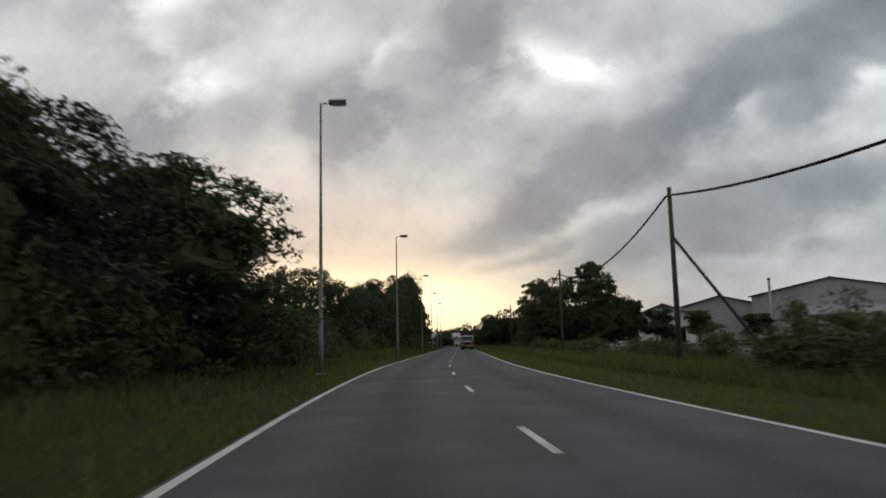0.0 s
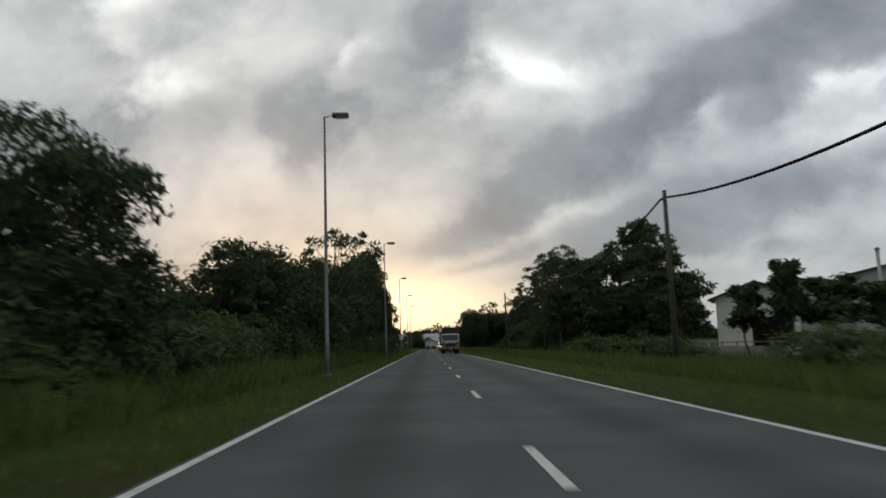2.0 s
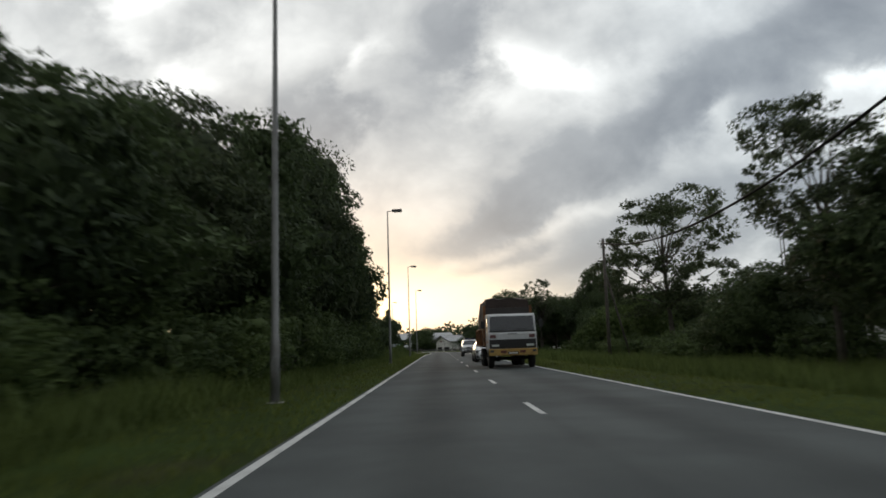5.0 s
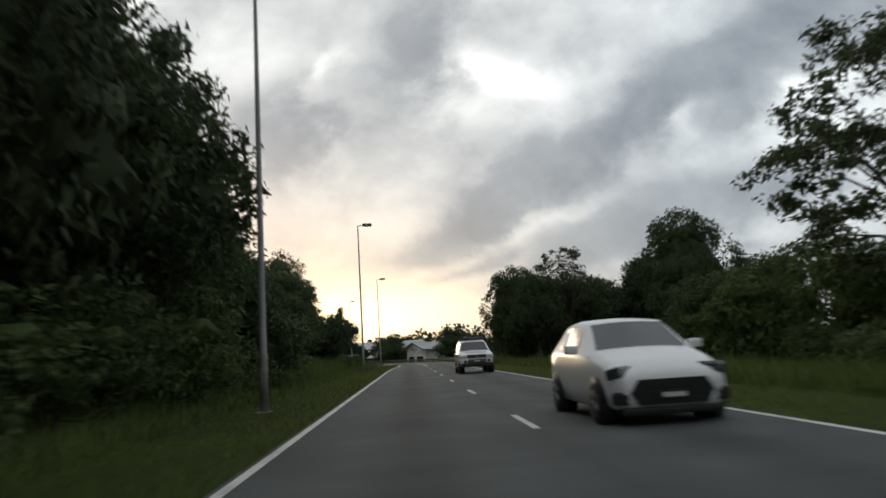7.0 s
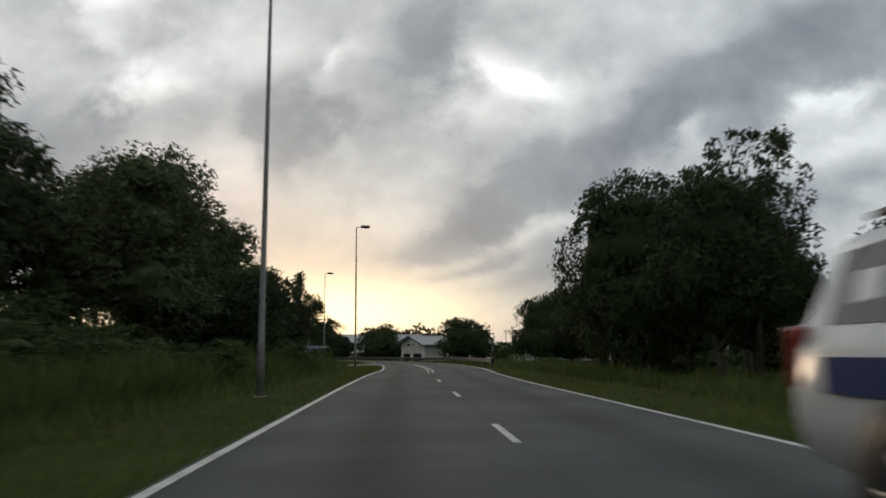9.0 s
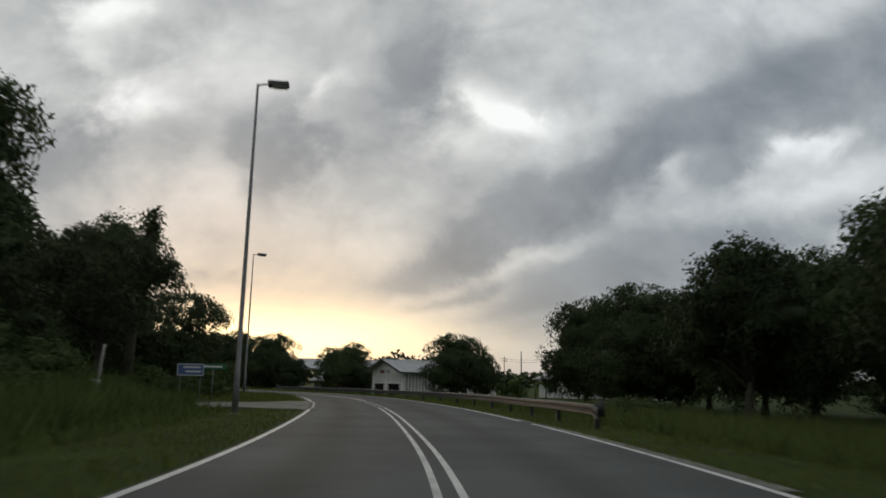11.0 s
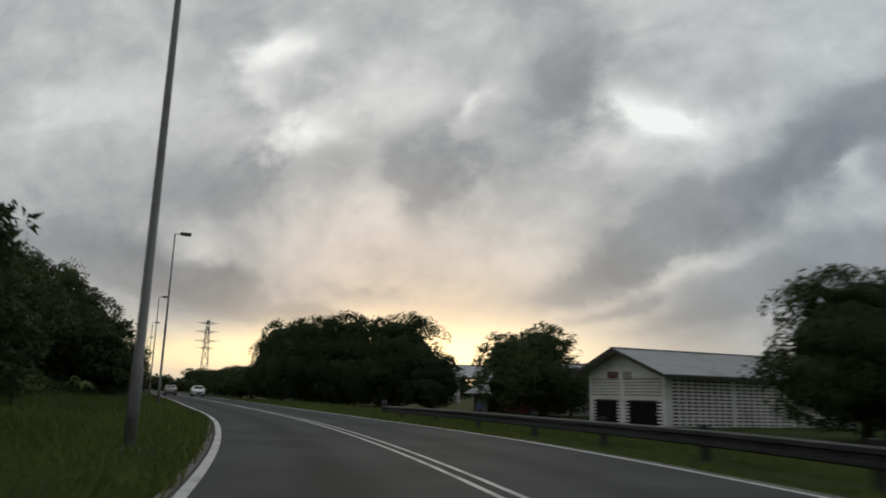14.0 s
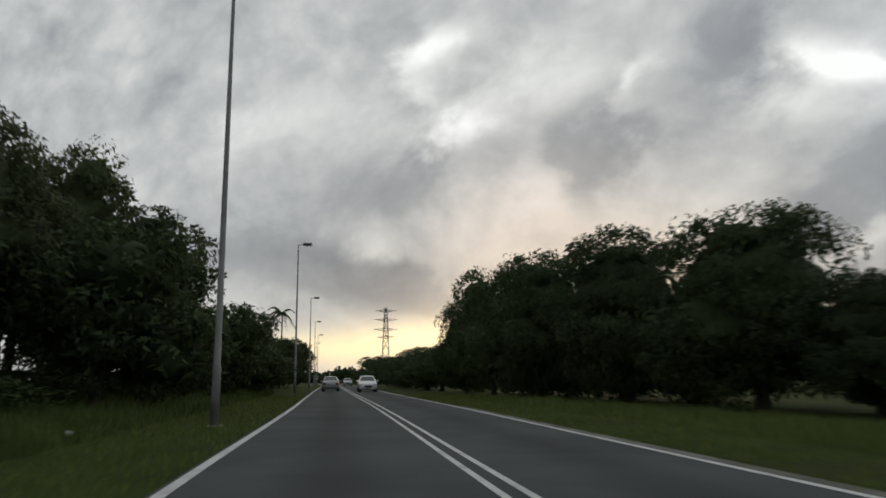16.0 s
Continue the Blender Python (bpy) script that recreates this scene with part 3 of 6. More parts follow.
def thicket(blobs, r, share):
    """The closed, lumpy inside of a dense crown, which the outer leaves cover."""
    ball_v, ball_f = BALLS[2 if blobs[0][3] < 2.5 else 3]
    verts, tris = [], []
    for x, y, z, a, b, c in blobs:
        k, ph = r.uniform(2.2, 3.4), r.uniform(0, 6.28, 3)
        w = ball_v * k
        bulge = 0.12 * np.sin(w[:, 0] + ph[0]) * np.sin(w[:, 1] * 1.3 + ph[1]) + 0.09 * np.sin(w[:, 2] * 2.1 + ph[2] + w[:, 0]) + r.uniform(-0.17, 0.13, len(w))
        tris.append(ball_f + len(ball_v) * len(verts))
        verts.append(np.array([x, y, z]) + ball_v * np.array([a, b, c]) * (share * (1 + bulge))[:, None])
    return np.concatenate(verts), np.concatenate(tris)


def woody(name, height, trunk_r, targets, r, limbs, fork=0.45, lean=0.15):
    """Tapered trunk with limbs that reach into the crown."""
    verts, faces = [], []

    def add(points, radii, sides):
        v, f = tube_data(points, radii, sides)
        k = len(verts)
        verts.extend(v)
        faces.extend(tuple(i + k for i in q) for q in f)

    top = Vector((r.normal() * lean * 2, r.normal() * lean * 2, height * 0.8))
    pts, radii = [], []
    for k in range(7):
        t = k / 6
        pts.append(Vector((top.x * t + r.normal() * lean * 0.5 * (k > 0), top.y * t + r.normal() * lean * 0.5 * (k > 0), top.z * t - 0.25 * (k == 0))))
        radii.append(trunk_r * (1.35 if k == 0 else 1.0 - 0.82 * t))
    add(pts, radii, 8)
    order = r.permutation(len(targets))[:limbs]
    for j in order:
        goal = Vector(targets[j])
        t = min(0.92, max(fork, (goal.z / height) * 0.75 + r.uniform(-0.12, 0.05)))
        k = t * 6
        i = min(5, int(k))
        root = pts[i].lerp(pts[i + 1], k - i)
        bend = root.lerp(goal, 0.5) + Vector((r.normal() * 0.25, r.normal() * 0.25, 0.25 + r.normal() * 0.2))
        rr = trunk_r * (1.0 - 0.75 * t) * 0.6
        add([root, bend, goal], [rr, rr * 0.6, rr * 0.18], 4)
    return mesh_of(name, verts, faces, BARK, True)


def plant(name, label, category, at, turn, scale, seed, blobs, clumps, per, radius, size, leaf, height, trunk_r, limbs, group,
          flat=0.75, inner=0.66, droop=0.35, slim=0.45, fork=0.45, dense=0.0):
    """A trunk with limbs and a crown; dense: how far the closed inside reaches out (0: none, the sky shows through)."""
    r = np.random.default_rng(seed)
    centre, pts, facing = crown_points(blobs, clumps, int(per * 1.15), radius, r, flat, inner)
    verts, tris = leaf_cloud(pts, size, r, droop, slim, facing)
    if dense:
        v2, t2 = thicket(blobs, r, dense)
        # leaves all over the inside, too
        mid, n2 = v2[t2].mean(axis=1), np.cross(v2[t2[:, 1]] - v2[t2[:, 0]], v2[t2[:, 2]] - v2[t2[:, 0]])
        area = np.linalg.norm(n2, axis=1)
        pick = r.choice(len(t2), int(len(pts) * 0.14), p=area / area.sum())
        w = r.dirichlet((1, 1, 1), len(pick))
        on = np.sum(v2[t2[pick]] * w[..., None], axis=1)
        v3, t3 = leaf_cloud(on, size * 1.8, r, droop, slim * 1.25, unit(n2[pick]))
        tris = np.r_[tris, t2 + len(verts), t3 + len(verts) + len(v2)]
        verts = np.r_[verts, v2, v3]
    base = thing(name, label, category, at, turn, group)
    base.scale = scale if isinstance(scale, tuple) else (scale,) * 3
    part("trunk", woody("trunk", height, trunk_r, centre, r, limbs, fork), base)
    part("crown", fast_mesh("crown", verts, tris, leaf), base)
    return base


def level(x, y):
    return float(ground_height(np.array([x]), np.array([y]))[0]) - 0.03


def spread(first, spots, label="", seed=1):
    """Copies of a plant. spots: x, y, height factor, width factor."""
    r = random.Random(seed)
    first.scale = (1, 1, 1)
    for x, y, h, w in spots:
        m = pose(x, y, level(x, y), 0, 0, r.uniform(0, 360)) @ Matrix.Diagonal((w * r.uniform(0.93, 1.07), w, h, 1))
        ob = copy_thing(first, m)
        if label:
            ob["label"] = label


WOODS = "trees of the roadside woods"
SHRUBS = "shrubs along the woods"
RIGHT = "trees behind the meadow"
MANGO = "round trees near the bend"


def at(x, y):
    return (x, y, level(x, y))


# tall, dense wild trees
wild_a = plant("tree", "tall dense wild roadside tree with dark green leaves", "tree", at(-11.5, 8), 20, 1, 11,
               [(0, 0, 8.6, 3.6, 3.6, 4.2), (1.8, 0.6, 5.6, 3.0, 2.8, 2.6), (-1.9, 1.0, 6.2, 2.8, 2.8, 2.8), (0.4, -1.8, 4.0, 2.9, 2.6, 2.4), (0.6, 0.8, 11.2, 2.0, 2.0, 1.8)],
               210, 46, 1.0, 0.30, LEAF_A, 12.0, 0.24, 26, WOODS, dense=0.58)
spread(wild_a, [(-10.5, 18, 0.62, 1.0), (-8.2, 25.2, 0.62, 1.08), (-15.5, 26, 0.70, 1.1), (-19, 16, 0.92, 1.2), (-12, -6, 0.9, 1.1),
                (-10.6, 117, 0.64, 1), (-9.8, 133, 0.95, 1.05), (-9.9, 147, 1.15, 1.0), (-9.6, 158.5, 0.97, 0.98), (-16, 152, 1.15, 1.15), (-17, 128, 0.72, 1.2),
                (-10.8, 169.5, 0.85, 0.85), (-18, 166, 0.95, 1.1), (-17.5, 244, 1.02, 1.05), (-24, 231, 1.1, 1.2), (-43.0, 314, 0.86, 1.1), (-50, 327, 0.92, 1.1), (-48.2, 334, 0.80, 0.85)], seed=3)
wild_a.scale = (1, 1, 0.68)
wild_b = plant("tree", "wild roadside tree with drooping dull green leaves", "tree", at(-17.5, 2), 80, 1, 12,
               [(0, 0, 9.4, 3.2, 3.4, 3.8), (1.4, -1.4, 6.4, 3.0, 2.6, 2.8), (-1.5, -0.6, 5.0, 3.0, 3.0, 2.8), (0.2, 1.9, 7.2, 2.6, 2.4, 2.8), (-0.8, 0.2, 12.0, 1.7, 1.7, 1.6)],
               200, 46, 0.95, 0.32, LEAF_B, 12.5, 0.22, 26, WOODS, droop=0.8, slim=0.36, dense=0.58)
spread(wild_b, [(-10.8, 13.5, 0.62, 1), (-14, 21, 0.74, 1.05), (-25, 28, 0.8, 1.2), (-10.2, 125, 0.79, 1), (-9.6, 140.5, 1.0, 1), (-9.6, 153, 1.2, 0.98),
                (-9.9, 164, 0.95, 0.92), (-17.5, 140, 0.95, 1.2), (-15.5, 190.5, 0.94, 1.05), (-16.2, 200, 0.84, 1.1), (-13.5, 213.5, 0.80, 1.0), (-15.5, 222, 1.0, 1.1),
                (-21, 211, 0.92, 1.2), (-22, 194, 0.95, 1.15), (-22, 255, 0.9, 1.1), (-19.5, 267.5, 0.92, 1.05), (-45.6, 320.5, 0.86, 1.0), (-47.2, 327.5, 0.86, 0.85), (-59, 341, 0.8, 1.2), (-72, 362, 0.7, 1.2)], seed=4)
# lower dense wood
wood_c = plant("tree", "low dense bushy tree overgrown with creepers", "tree", at(-10.2, 113), 0, 1, 13,
               [(0, 0, 3.2, 3.0, 3.0, 3.0), (1.2, 1.6, 4.4, 2.2, 2.2, 2.2), (-1.4, -0.8, 4.8, 2.3, 2.3, 2.0), (0.3, -1.8, 2.2, 2.4, 2.2, 2.0)],
               135, 44, 0.85, 0.29, LEAF_A, 5.6, 0.18, 18, WOODS, fork=0.3, dense=0.58)
spread(wood_c, [(-9.4, 77.5, 1.0, 1.05), (-9.4, 86, 0.78, 0.95), (-9.2, 92, 0.72, 0.95), (-9.4, 99, 0.8, 1.0), (-9.6, 106, 0.92, 1.0), (-13.4, 82, 0.8, 1.1), (-14, 96, 0.8, 1.3),
                (-15, 108, 1.0, 1.3), (-9.6, 55.5, 0.62, 1.0), (-10.6, 60.5, 0.55, 1.0), (-10.9, 226, 1.0, 0.9), (-10.8, 219, 0.85, 0.9), (-2.0, 333, 0.62, 0.8), (-14, 63, 0.42, 1.1), (-20, 52, 0.36, 1.2), (-15, 46, 0.34, 1.0), (-26, 62, 0.36, 1.4), (-24, 47, 0.34, 1.3),
                (-9.6, 175.5, 0.95, 0.95), (-13, 181, 1.05, 1.1), (-17.5, 272, 0.7, 0.9), (-20.5, 284.5, 0.85, 0.85), (-24, 279, 1.2, 1.2), (-31, 290, 1.1, 1.3), (-38, 300, 1.1, 1.3),
                (-41.5, 324, 1.0, 1.1), (-51, 342, 0.9, 1.1), (-56, 350.5, 0.85, 1.1), (-61.5, 359, 0.85, 1.1), (-66.5, 368, 0.85, 1.1), (-72, 377, 0.85, 1.1),
                (-79, 388, 1.05, 1.3), (-87, 402, 1.1, 1.3), (-97, 418, 1.1, 1.4), (-22, 354, 1.1, 1.3), (-30, 364, 1.2, 1.3), (-38, 378, 0.85, 1.4)], seed=5)
# a spreading tree with sky showing through
open_tree = plant("tree", "spreading roadside tree with gaps in its crown", "tree", at(-11.2, 58.3), 90, 1, 14,
                  [(0, 0, 6.6, 4.4, 4.2, 1.2), (2.4, 2.8, 5.6, 2.4, 2.6, 1.1), (-2.2, -3.4, 5.2, 2.6, 2.2, 1.0), (2.0, -1.6, 4.2, 2.0, 2.0, 0.8), (-1.0, 3.0, 4.0, 2.0, 1.8, 0.8)],
                  200, 66, 0.80, 0.25, LEAF_B, 6.6, 0.2, 40, WOODS, fork=0.35)
spread(open_tree, [(-16, 274.5, 1.0, 0.72), (-22, 262, 1.25, 0.9), (-10.4, 243.3, 0.84, 0.58)], "small open tree with sky between its branches", 6)
open_tree.scale = (0.84, 0.84, 0.92)
# thin trees
airy = plant("tree", "thin airy tree, its limbs showing between few leaves", "tree", at(-7.4, 95), 0, 1, 15,
             [(0.9, 0, 8.4, 3.2, 3.2, 2.0), (1.6, -1.2, 6.4, 2.4, 2.4, 1.0), (-1.2, 1.2, 7.0, 2.0, 2.0, 1.2)],
             112, 32, 0.58, 0.27, LEAF_B, 9.4, 0.16, 64, WOODS, fork=0.5)
spread(airy, [(-15.6, 191.5, 1.15, 1.1), (15.0, 208.5, 1.08, 0.9), (-64, 352, 1.3, 1.2)], "", 7)
tall_airy = plant("tree", "tall loose tree with layered branches beside the meadow", "tree", at(21.4, 166.5), 0, 1, 16,
                  [(0, 0, 10.2, 5.0, 4.6, 3.2), (2.6, 1.4, 13.6, 2.6, 2.4, 1.6), (-3.2, 0.4, 7.4, 2.8, 2.8, 1.8), (2.6, -1.2, 6.4, 3.2, 2.8, 1.8), (-1.4, 0.4, 13.0, 2.0, 2.0, 1.2),
                   (2.8, -1.4, 4.4, 3.2, 3.0, 1.4), (-2.2, 0.6, 5.0, 2.6, 2.6, 1.3)],
                  370, 44, 0.80, 0.27, LEAF_B, 14.6, 0.24, 24, RIGHT, flat=0.5, fork=0.35)
spread(tall_airy, [(17.2, 131.5, 0.86, 0.8), (30, 150, 0.62, 0.8), (13.6, 112.5, 0.76, 0.62)], "", 8)
tall_airy.scale = (1.2, 1.2, 1.08)
layered = plant("tree", "broad dark tree with feathery layered branches", "tree", at(22.2, 112.5), 30, 1, 17,
                [(0, 0, 5.6, 6.0, 6.0, 4.0), (0.3, 0.2, 9.8, 4.0, 4.0, 2.8), (0.2, 0.2, 12.6, 1.8, 1.8, 1.2), (-5.4, 2.0, 5.6, 3.6, 3.6, 3.2), (4.4, -1.2, 6.8, 3.2, 2.8, 1.6), (-4.4, 2.4, 9.0, 2.6, 2.6, 1.5)],
                430, 42, 0.9, 0.38, LEAF_A, 12.0, 0.28, 70, RIGHT, flat=0.4, fork=0.15, dense=0.5)
spread(layered, [(17.5, 124, 0.72, 0.72), (28, 124, 0.66, 0.9)], "", 9)
slim_tree = plant("tree", "small slender tree with a tight tuft of leaves", "tree", at(21.6, 82), 0, 1, 18,
                  [(0, 0, 5.2, 1.0, 1.0, 1.3), (0.2, 0.1, 3.6, 1.2, 1.1, 0.9)], 46, 40, 0.5, 0.27, LEAF_A, 5.4, 0.09, 14, RIGHT, fork=0.5, dense=0.58)
spread(slim_tree, [(24.2, 82, 0.82, 1.6), (19.6, 83.4, 0.78, 1.0), (30, 86, 0.8, 1.5), (36, 84, 0.7, 1.6)], "", 10)
# round mango-like trees
dome_a = plant("tree", "round dense mango tree with dark leaves to low down", "tree", at(9.6, 303.2), 0, (1, 1, 1), 19,
               [(0, 0, 4.6, 4.1, 4.1, 3.2), (1.5, 0.6, 2.7, 3.2, 3.2, 2.3), (-1.4, -0.4, 2.6, 3.3, 3.2, 2.3), (0.2, 0.2, 6.2, 2.4, 2.4, 1.5)],
               230, 60, 0.80, 0.21, LEAF_C, 6.6, 0.26, 22, MANGO, droop=0.9, slim=0.4, fork=0.25, dense=0.58)
spread(dome_a, [(23.4, 281, 1.3, 1.05), (20.8, 269, 1.25, 1.15), (-18.6, 340.5, 1.24, 1.2), (-25.4, 347, 1.33, 1.15), (-32.5, 354.5, 1.38, 1.05), (-43.6, 370, 1.18, 0.8),
                (21.3, 193.0, 1.5, 0.95), (-14.6, 335.5, 0.72, 0.8), (-57, 392, 0.72, 1.2), (-64, 404, 0.66, 1.2), (10.6, 211, 1.26, 0.95), (30, 262.5, 1.5, 1.1), (13.6, 308.0, 0.74, 0.55),
                (26.5, 292, 1.2, 1.0), (18.8, 279.4, 1.25, 0.84)], seed=11)
dome_b = plant("tree", "broad leafy tree with an uneven rounded crown", "tree", at(-5.4, 334), 0, (1, 1, 1), 20,
               [(0, 0, 3.9, 3.4, 3.4, 2.9), (1.7, 0.8, 2.8, 2.7, 2.7, 2.2), (-1.6, 0.4, 4.7, 2.2, 2.2, 1.9), (0.9, -0.7, 5.7, 1.8, 1.8, 1.2), (-1.2, -0.9, 2.4, 2.7, 2.7, 2.0)],
               180, 50, 0.82, 0.25, LEAF_A, 6.2, 0.2, 26, MANGO, droop=0.5, slim=0.4, fork=0.25, dense=0.58)
spread(dome_b, [(24.5, 259, 1.4, 1.1),
                (-38.4, 362, 1.52, 1.05), (-51, 382, 0.82, 1.2), (18.6, 182.5, 0.82, 0.9), (28, 214, 1.3, 1.2), (29, 234, 1.3, 1.2), (29, 251, 1.35, 1.2),
                (27, 178, 1.0, 1.1), (44, 172, 1.1, 1.2), (28, 194, 1.2, 1.2), (18.5, 149, 0.45, 0.7), (17.4, 139, 0.8, 0.9), (22, 158, 0.42, 0.7), (27.4, 150.0, 0.95, 0.8), (26, 136, 0.85, 1.1), (-70, 414, 0.8, 1.2), (-78, 427, 0.85, 1.2),
                (-87, 441, 0.9, 1.3), (-97, 455, 0.95, 1.3), (26.5, 277, 1.3, 1.1), (25.5, 269, 1.3, 1.0)], seed=12)
dome_b.scale = (1.26, 1.26, 1.14)
# trees whose trunks stand free above the grass
free_a = plant("tree", "dark leafy tree on a bare forked trunk in the grass", "tree", at(21.6, 202.5), 0, (1, 1, 1), 24,
               [(0, 0, 5.6, 3.4, 3.4, 2.4), (1.9, 0.8, 4.2, 2.5, 2.5, 1.7), (-1.8, 0.4, 4.6, 2.5, 2.5, 1.8), (0.6, -1.4, 4.0, 2.6, 2.4, 1.6), (0.2, 0.4, 7.2, 2.1, 2.1, 1.2)],
               190, 44, 0.85, 0.27, LEAF_C, 7.0, 0.24, 30, MANGO, droop=0.5, slim=0.4, fork=0.2, dense=0.62)
spread(free_a, [(24, 206, 1.2, 1.1), (18.6, 216, 1.1, 1.0), (22.5, 225, 1.15, 1.05), (19, 234, 1.1, 1.0), (23, 243, 1.2, 1.1), (20, 252, 1.15, 1.0), (14.5, 215, 1.1, 0.9), (11.4, 204.5, 1.0, 0.7)], seed=16)
free_a.scale = (1.0, 1.0, 1.12)
# shrubs
shrub = plant("shrub", "dense wild shrub grown together with creepers", "shrub", at(-8.2, 2), 0, 1, 21,
              [(0, 0, 1.0, 1.7, 1.7, 1.1), (0.8, 0.6, 1.8, 1.0, 1.0, 0.8), (-0.7, -0.3, 1.6, 1.1, 1.1, 0.9)], 46, 42, 0.55, 0.17, LEAF_E, 1.8, 0.06, 7, SHRUBS, fork=0.1, dense=0.42)
rs = random.Random(8)
spots = []
for y in np.arange(-4, 42, 3.1):
    spots.append((-8.0 + rs.uniform(-0.6, 0.5), y, rs.uniform(0.8, 1.3), rs.uniform(0.9, 1.3)))
for y in np.arange(42, 118, 2.9):
    spots.append((-8.3 + rs.uniform(-0.8, 0.5), y, rs.uniform(0.75, 1.25), rs.uniform(0.9, 1.3)))
    if y < 60:
        spots.append((-12 + rs.uniform(-1, 1), y, rs.uniform(0.6, 0.95), 1.5))
for y in np.arange(118, 172, 3.0):
    spots.append((-8.2 + rs.uniform(-0.5, 0.5), y, rs.uniform(0.8, 1.4), rs.uniform(0.9, 1.3)))
for y in np.arange(173, 242, 4.2):
    spots.append((-11.4 + rs.uniform(-1.0, 0.9), y, rs.uniform(0.5, 0.8), rs.uniform(0.9, 1.3)))
    spots.append((-14.0 + rs.uniform(-1.0, 1.0), y + 2, rs.uniform(0.9, 1.3), rs.uniform(1.1, 1.5)))
for k in range(26):
    p, _ = station(304 + 2.4 * k, -12.5 - 2.0 * (k % 3) + rs.uniform(-0.6, 0.6))
    spots.append((p[0], p[1], rs.uniform(0.4, 0.75), rs.uniform(1.0, 1.4)))
spots += [(12.9, 22.5, 1.05, 0.8), (13.4, 17.5, 0.72, 1.1), (12.4, 14.6, 0.62, 1.0), (14.6, 20.0, 0.85, 1.2)]
spread(shrub, spots, "", 13)
bright = plant("shrub", "light green leafy bush in the meadow", "shrub", at(16.2, 178.5), 0, 1, 22,
               [(0, 0, 1.6, 2.0, 2.0, 1.5), (0.9, 0.4, 2.8, 1.2, 1.2, 1.0)], 70, 46, 0.6, 0.21, LEAF_D, 2.6, 0.07, 9, SHRUBS, fork=0.1, dense=0.42)
spread(bright, [(17.6, 175.5, 1.45, 1.4), (19.4, 181, 1.35, 1.3), (20.8, 171.5, 1.6, 1.5), (-9.5, 46, 0.55, 0.7), (17.0, 303, 0.6, 0.6), (15.8, 305, 0.5, 0.6), (-10.2, 262.2, 0.55, 0.75), (-9.0, 243.2, 0.4, 0.6)]
       + [(-7.3 + 0.5 * math.sin(y), y, 0.34 + 0.1 * math.sin(y * 2.3), 0.55) for y in (52, 66, 73, 84, 97, 110, 121, 139, 162, 171, 180, 188, 203, 222)], "", 14)
meadow_bush = plant("shrub", "low dark bush in the tall grass", "shrub", at(14.0, 16), 0, 1, 23,
                    [(0, 0, 0.8, 1.5, 1.5, 0.8), (0.6, 0.5, 1.3, 0.8, 0.8, 0.6)], 38, 38, 0.5, 0.16, LEAF_E, 1.3, 0.05, 6, SHRUBS, fork=0.1, dense=0.42)
spots = []
for k in range(26):
    y = rs.uniform(2, 132)
    spots.append((rs.uniform(11.0, 19), y, rs.uniform(0.5, 1.1), rs.uniform(0.7, 1.4)))
for k in range(8):
    spots.append((rs.uniform(22, 40), rs.uniform(70, 92), rs.uniform(0.5, 0.9), rs.uniform(1.0, 1.6)))
for k in range(16):
    spots.append((rs.uniform(19, 27), 136 + 3.4 * k, rs.uniform(0.5, 0.9), rs.uniform(1.3, 1.9)))
for k in range(14):
    spots.append((rs.uniform(27, 34), 192 + 5 * k, rs.uniform(0.7, 1.1), rs.uniform(1.5, 2.2)))
for k in range(12):
    spots.append((rs.uniform(14, 18), rs.uniform(134, 196), rs.uniform(0.6, 1.2), rs.uniform(0.8, 1.5)))
for k in range(10):
    spots.append((rs.uniform(12, 19), rs.uniform(196, 262), rs.uniform(0.3, 0.6), rs.uniform(0.6, 1.2)))
for k in range(4, 16):
    spots.append((-10 - 2.8 * k + rs.uniform(-1, 1), 332 + 4.1 * k + rs.uniform(-1, 1), rs.uniform(0.9, 1.5), rs.uniform(1.2, 1.8)))
for k in range(8):
    spots.append((rs.uniform(-16, -11), rs.uniform(259, 268), rs.uniform(0.4, 0.8), rs.uniform(0.7, 1.1)))
spread(meadow_bush, spots, "", 15)


def palm(x, y, h):
    base = thing("palm_tree", "slim palm tree with drooping fronds", "palm tree", at(x, y), 0, "palms")
    part("trunk", tube("trunk", [(0, 0, -0.2), (0.1, 0, h * 0.5), (0.05, 0.1, h)], [0.2, 0.14, 0.1], BARK), base)
    r = np.random.default_rng(31)
    verts, quads = [], []
    for k in range(15):
        a, up = r.uniform(0, 6.28), r.uniform(-0.2, 1.2)
        for j in range(16):
            t = j / 15
            d = 2.3 * t
            p = np.array([math.cos(a) * d, math.sin(a) * d, h + up * d - 0.42 * d * d])
            for side in (-1, 1):
                q = np.array([-math.sin(a) * side, math.cos(a) * side, -0.55]) * 0.6 * (1 - 0.6 * t)
                f = np.array([math.cos(a), math.sin(a), 0]) * 0.25
                k0 = len(verts)
                verts += [p, p + f * 0.5, p + q + f, p + q * 0.6 - f * 0.2]
                quads.append((k0, k0 + 1, k0 + 2, k0 + 3))
    part("crown", fast_mesh("crown", verts, quads, LEAF_B), base)
    return base


palm(-78, 389, 10.5).scale = (0.8, 0.8, 1)
palm(24.6, 303.0, 3.0).scale = (0.62, 0.62, 0.9)

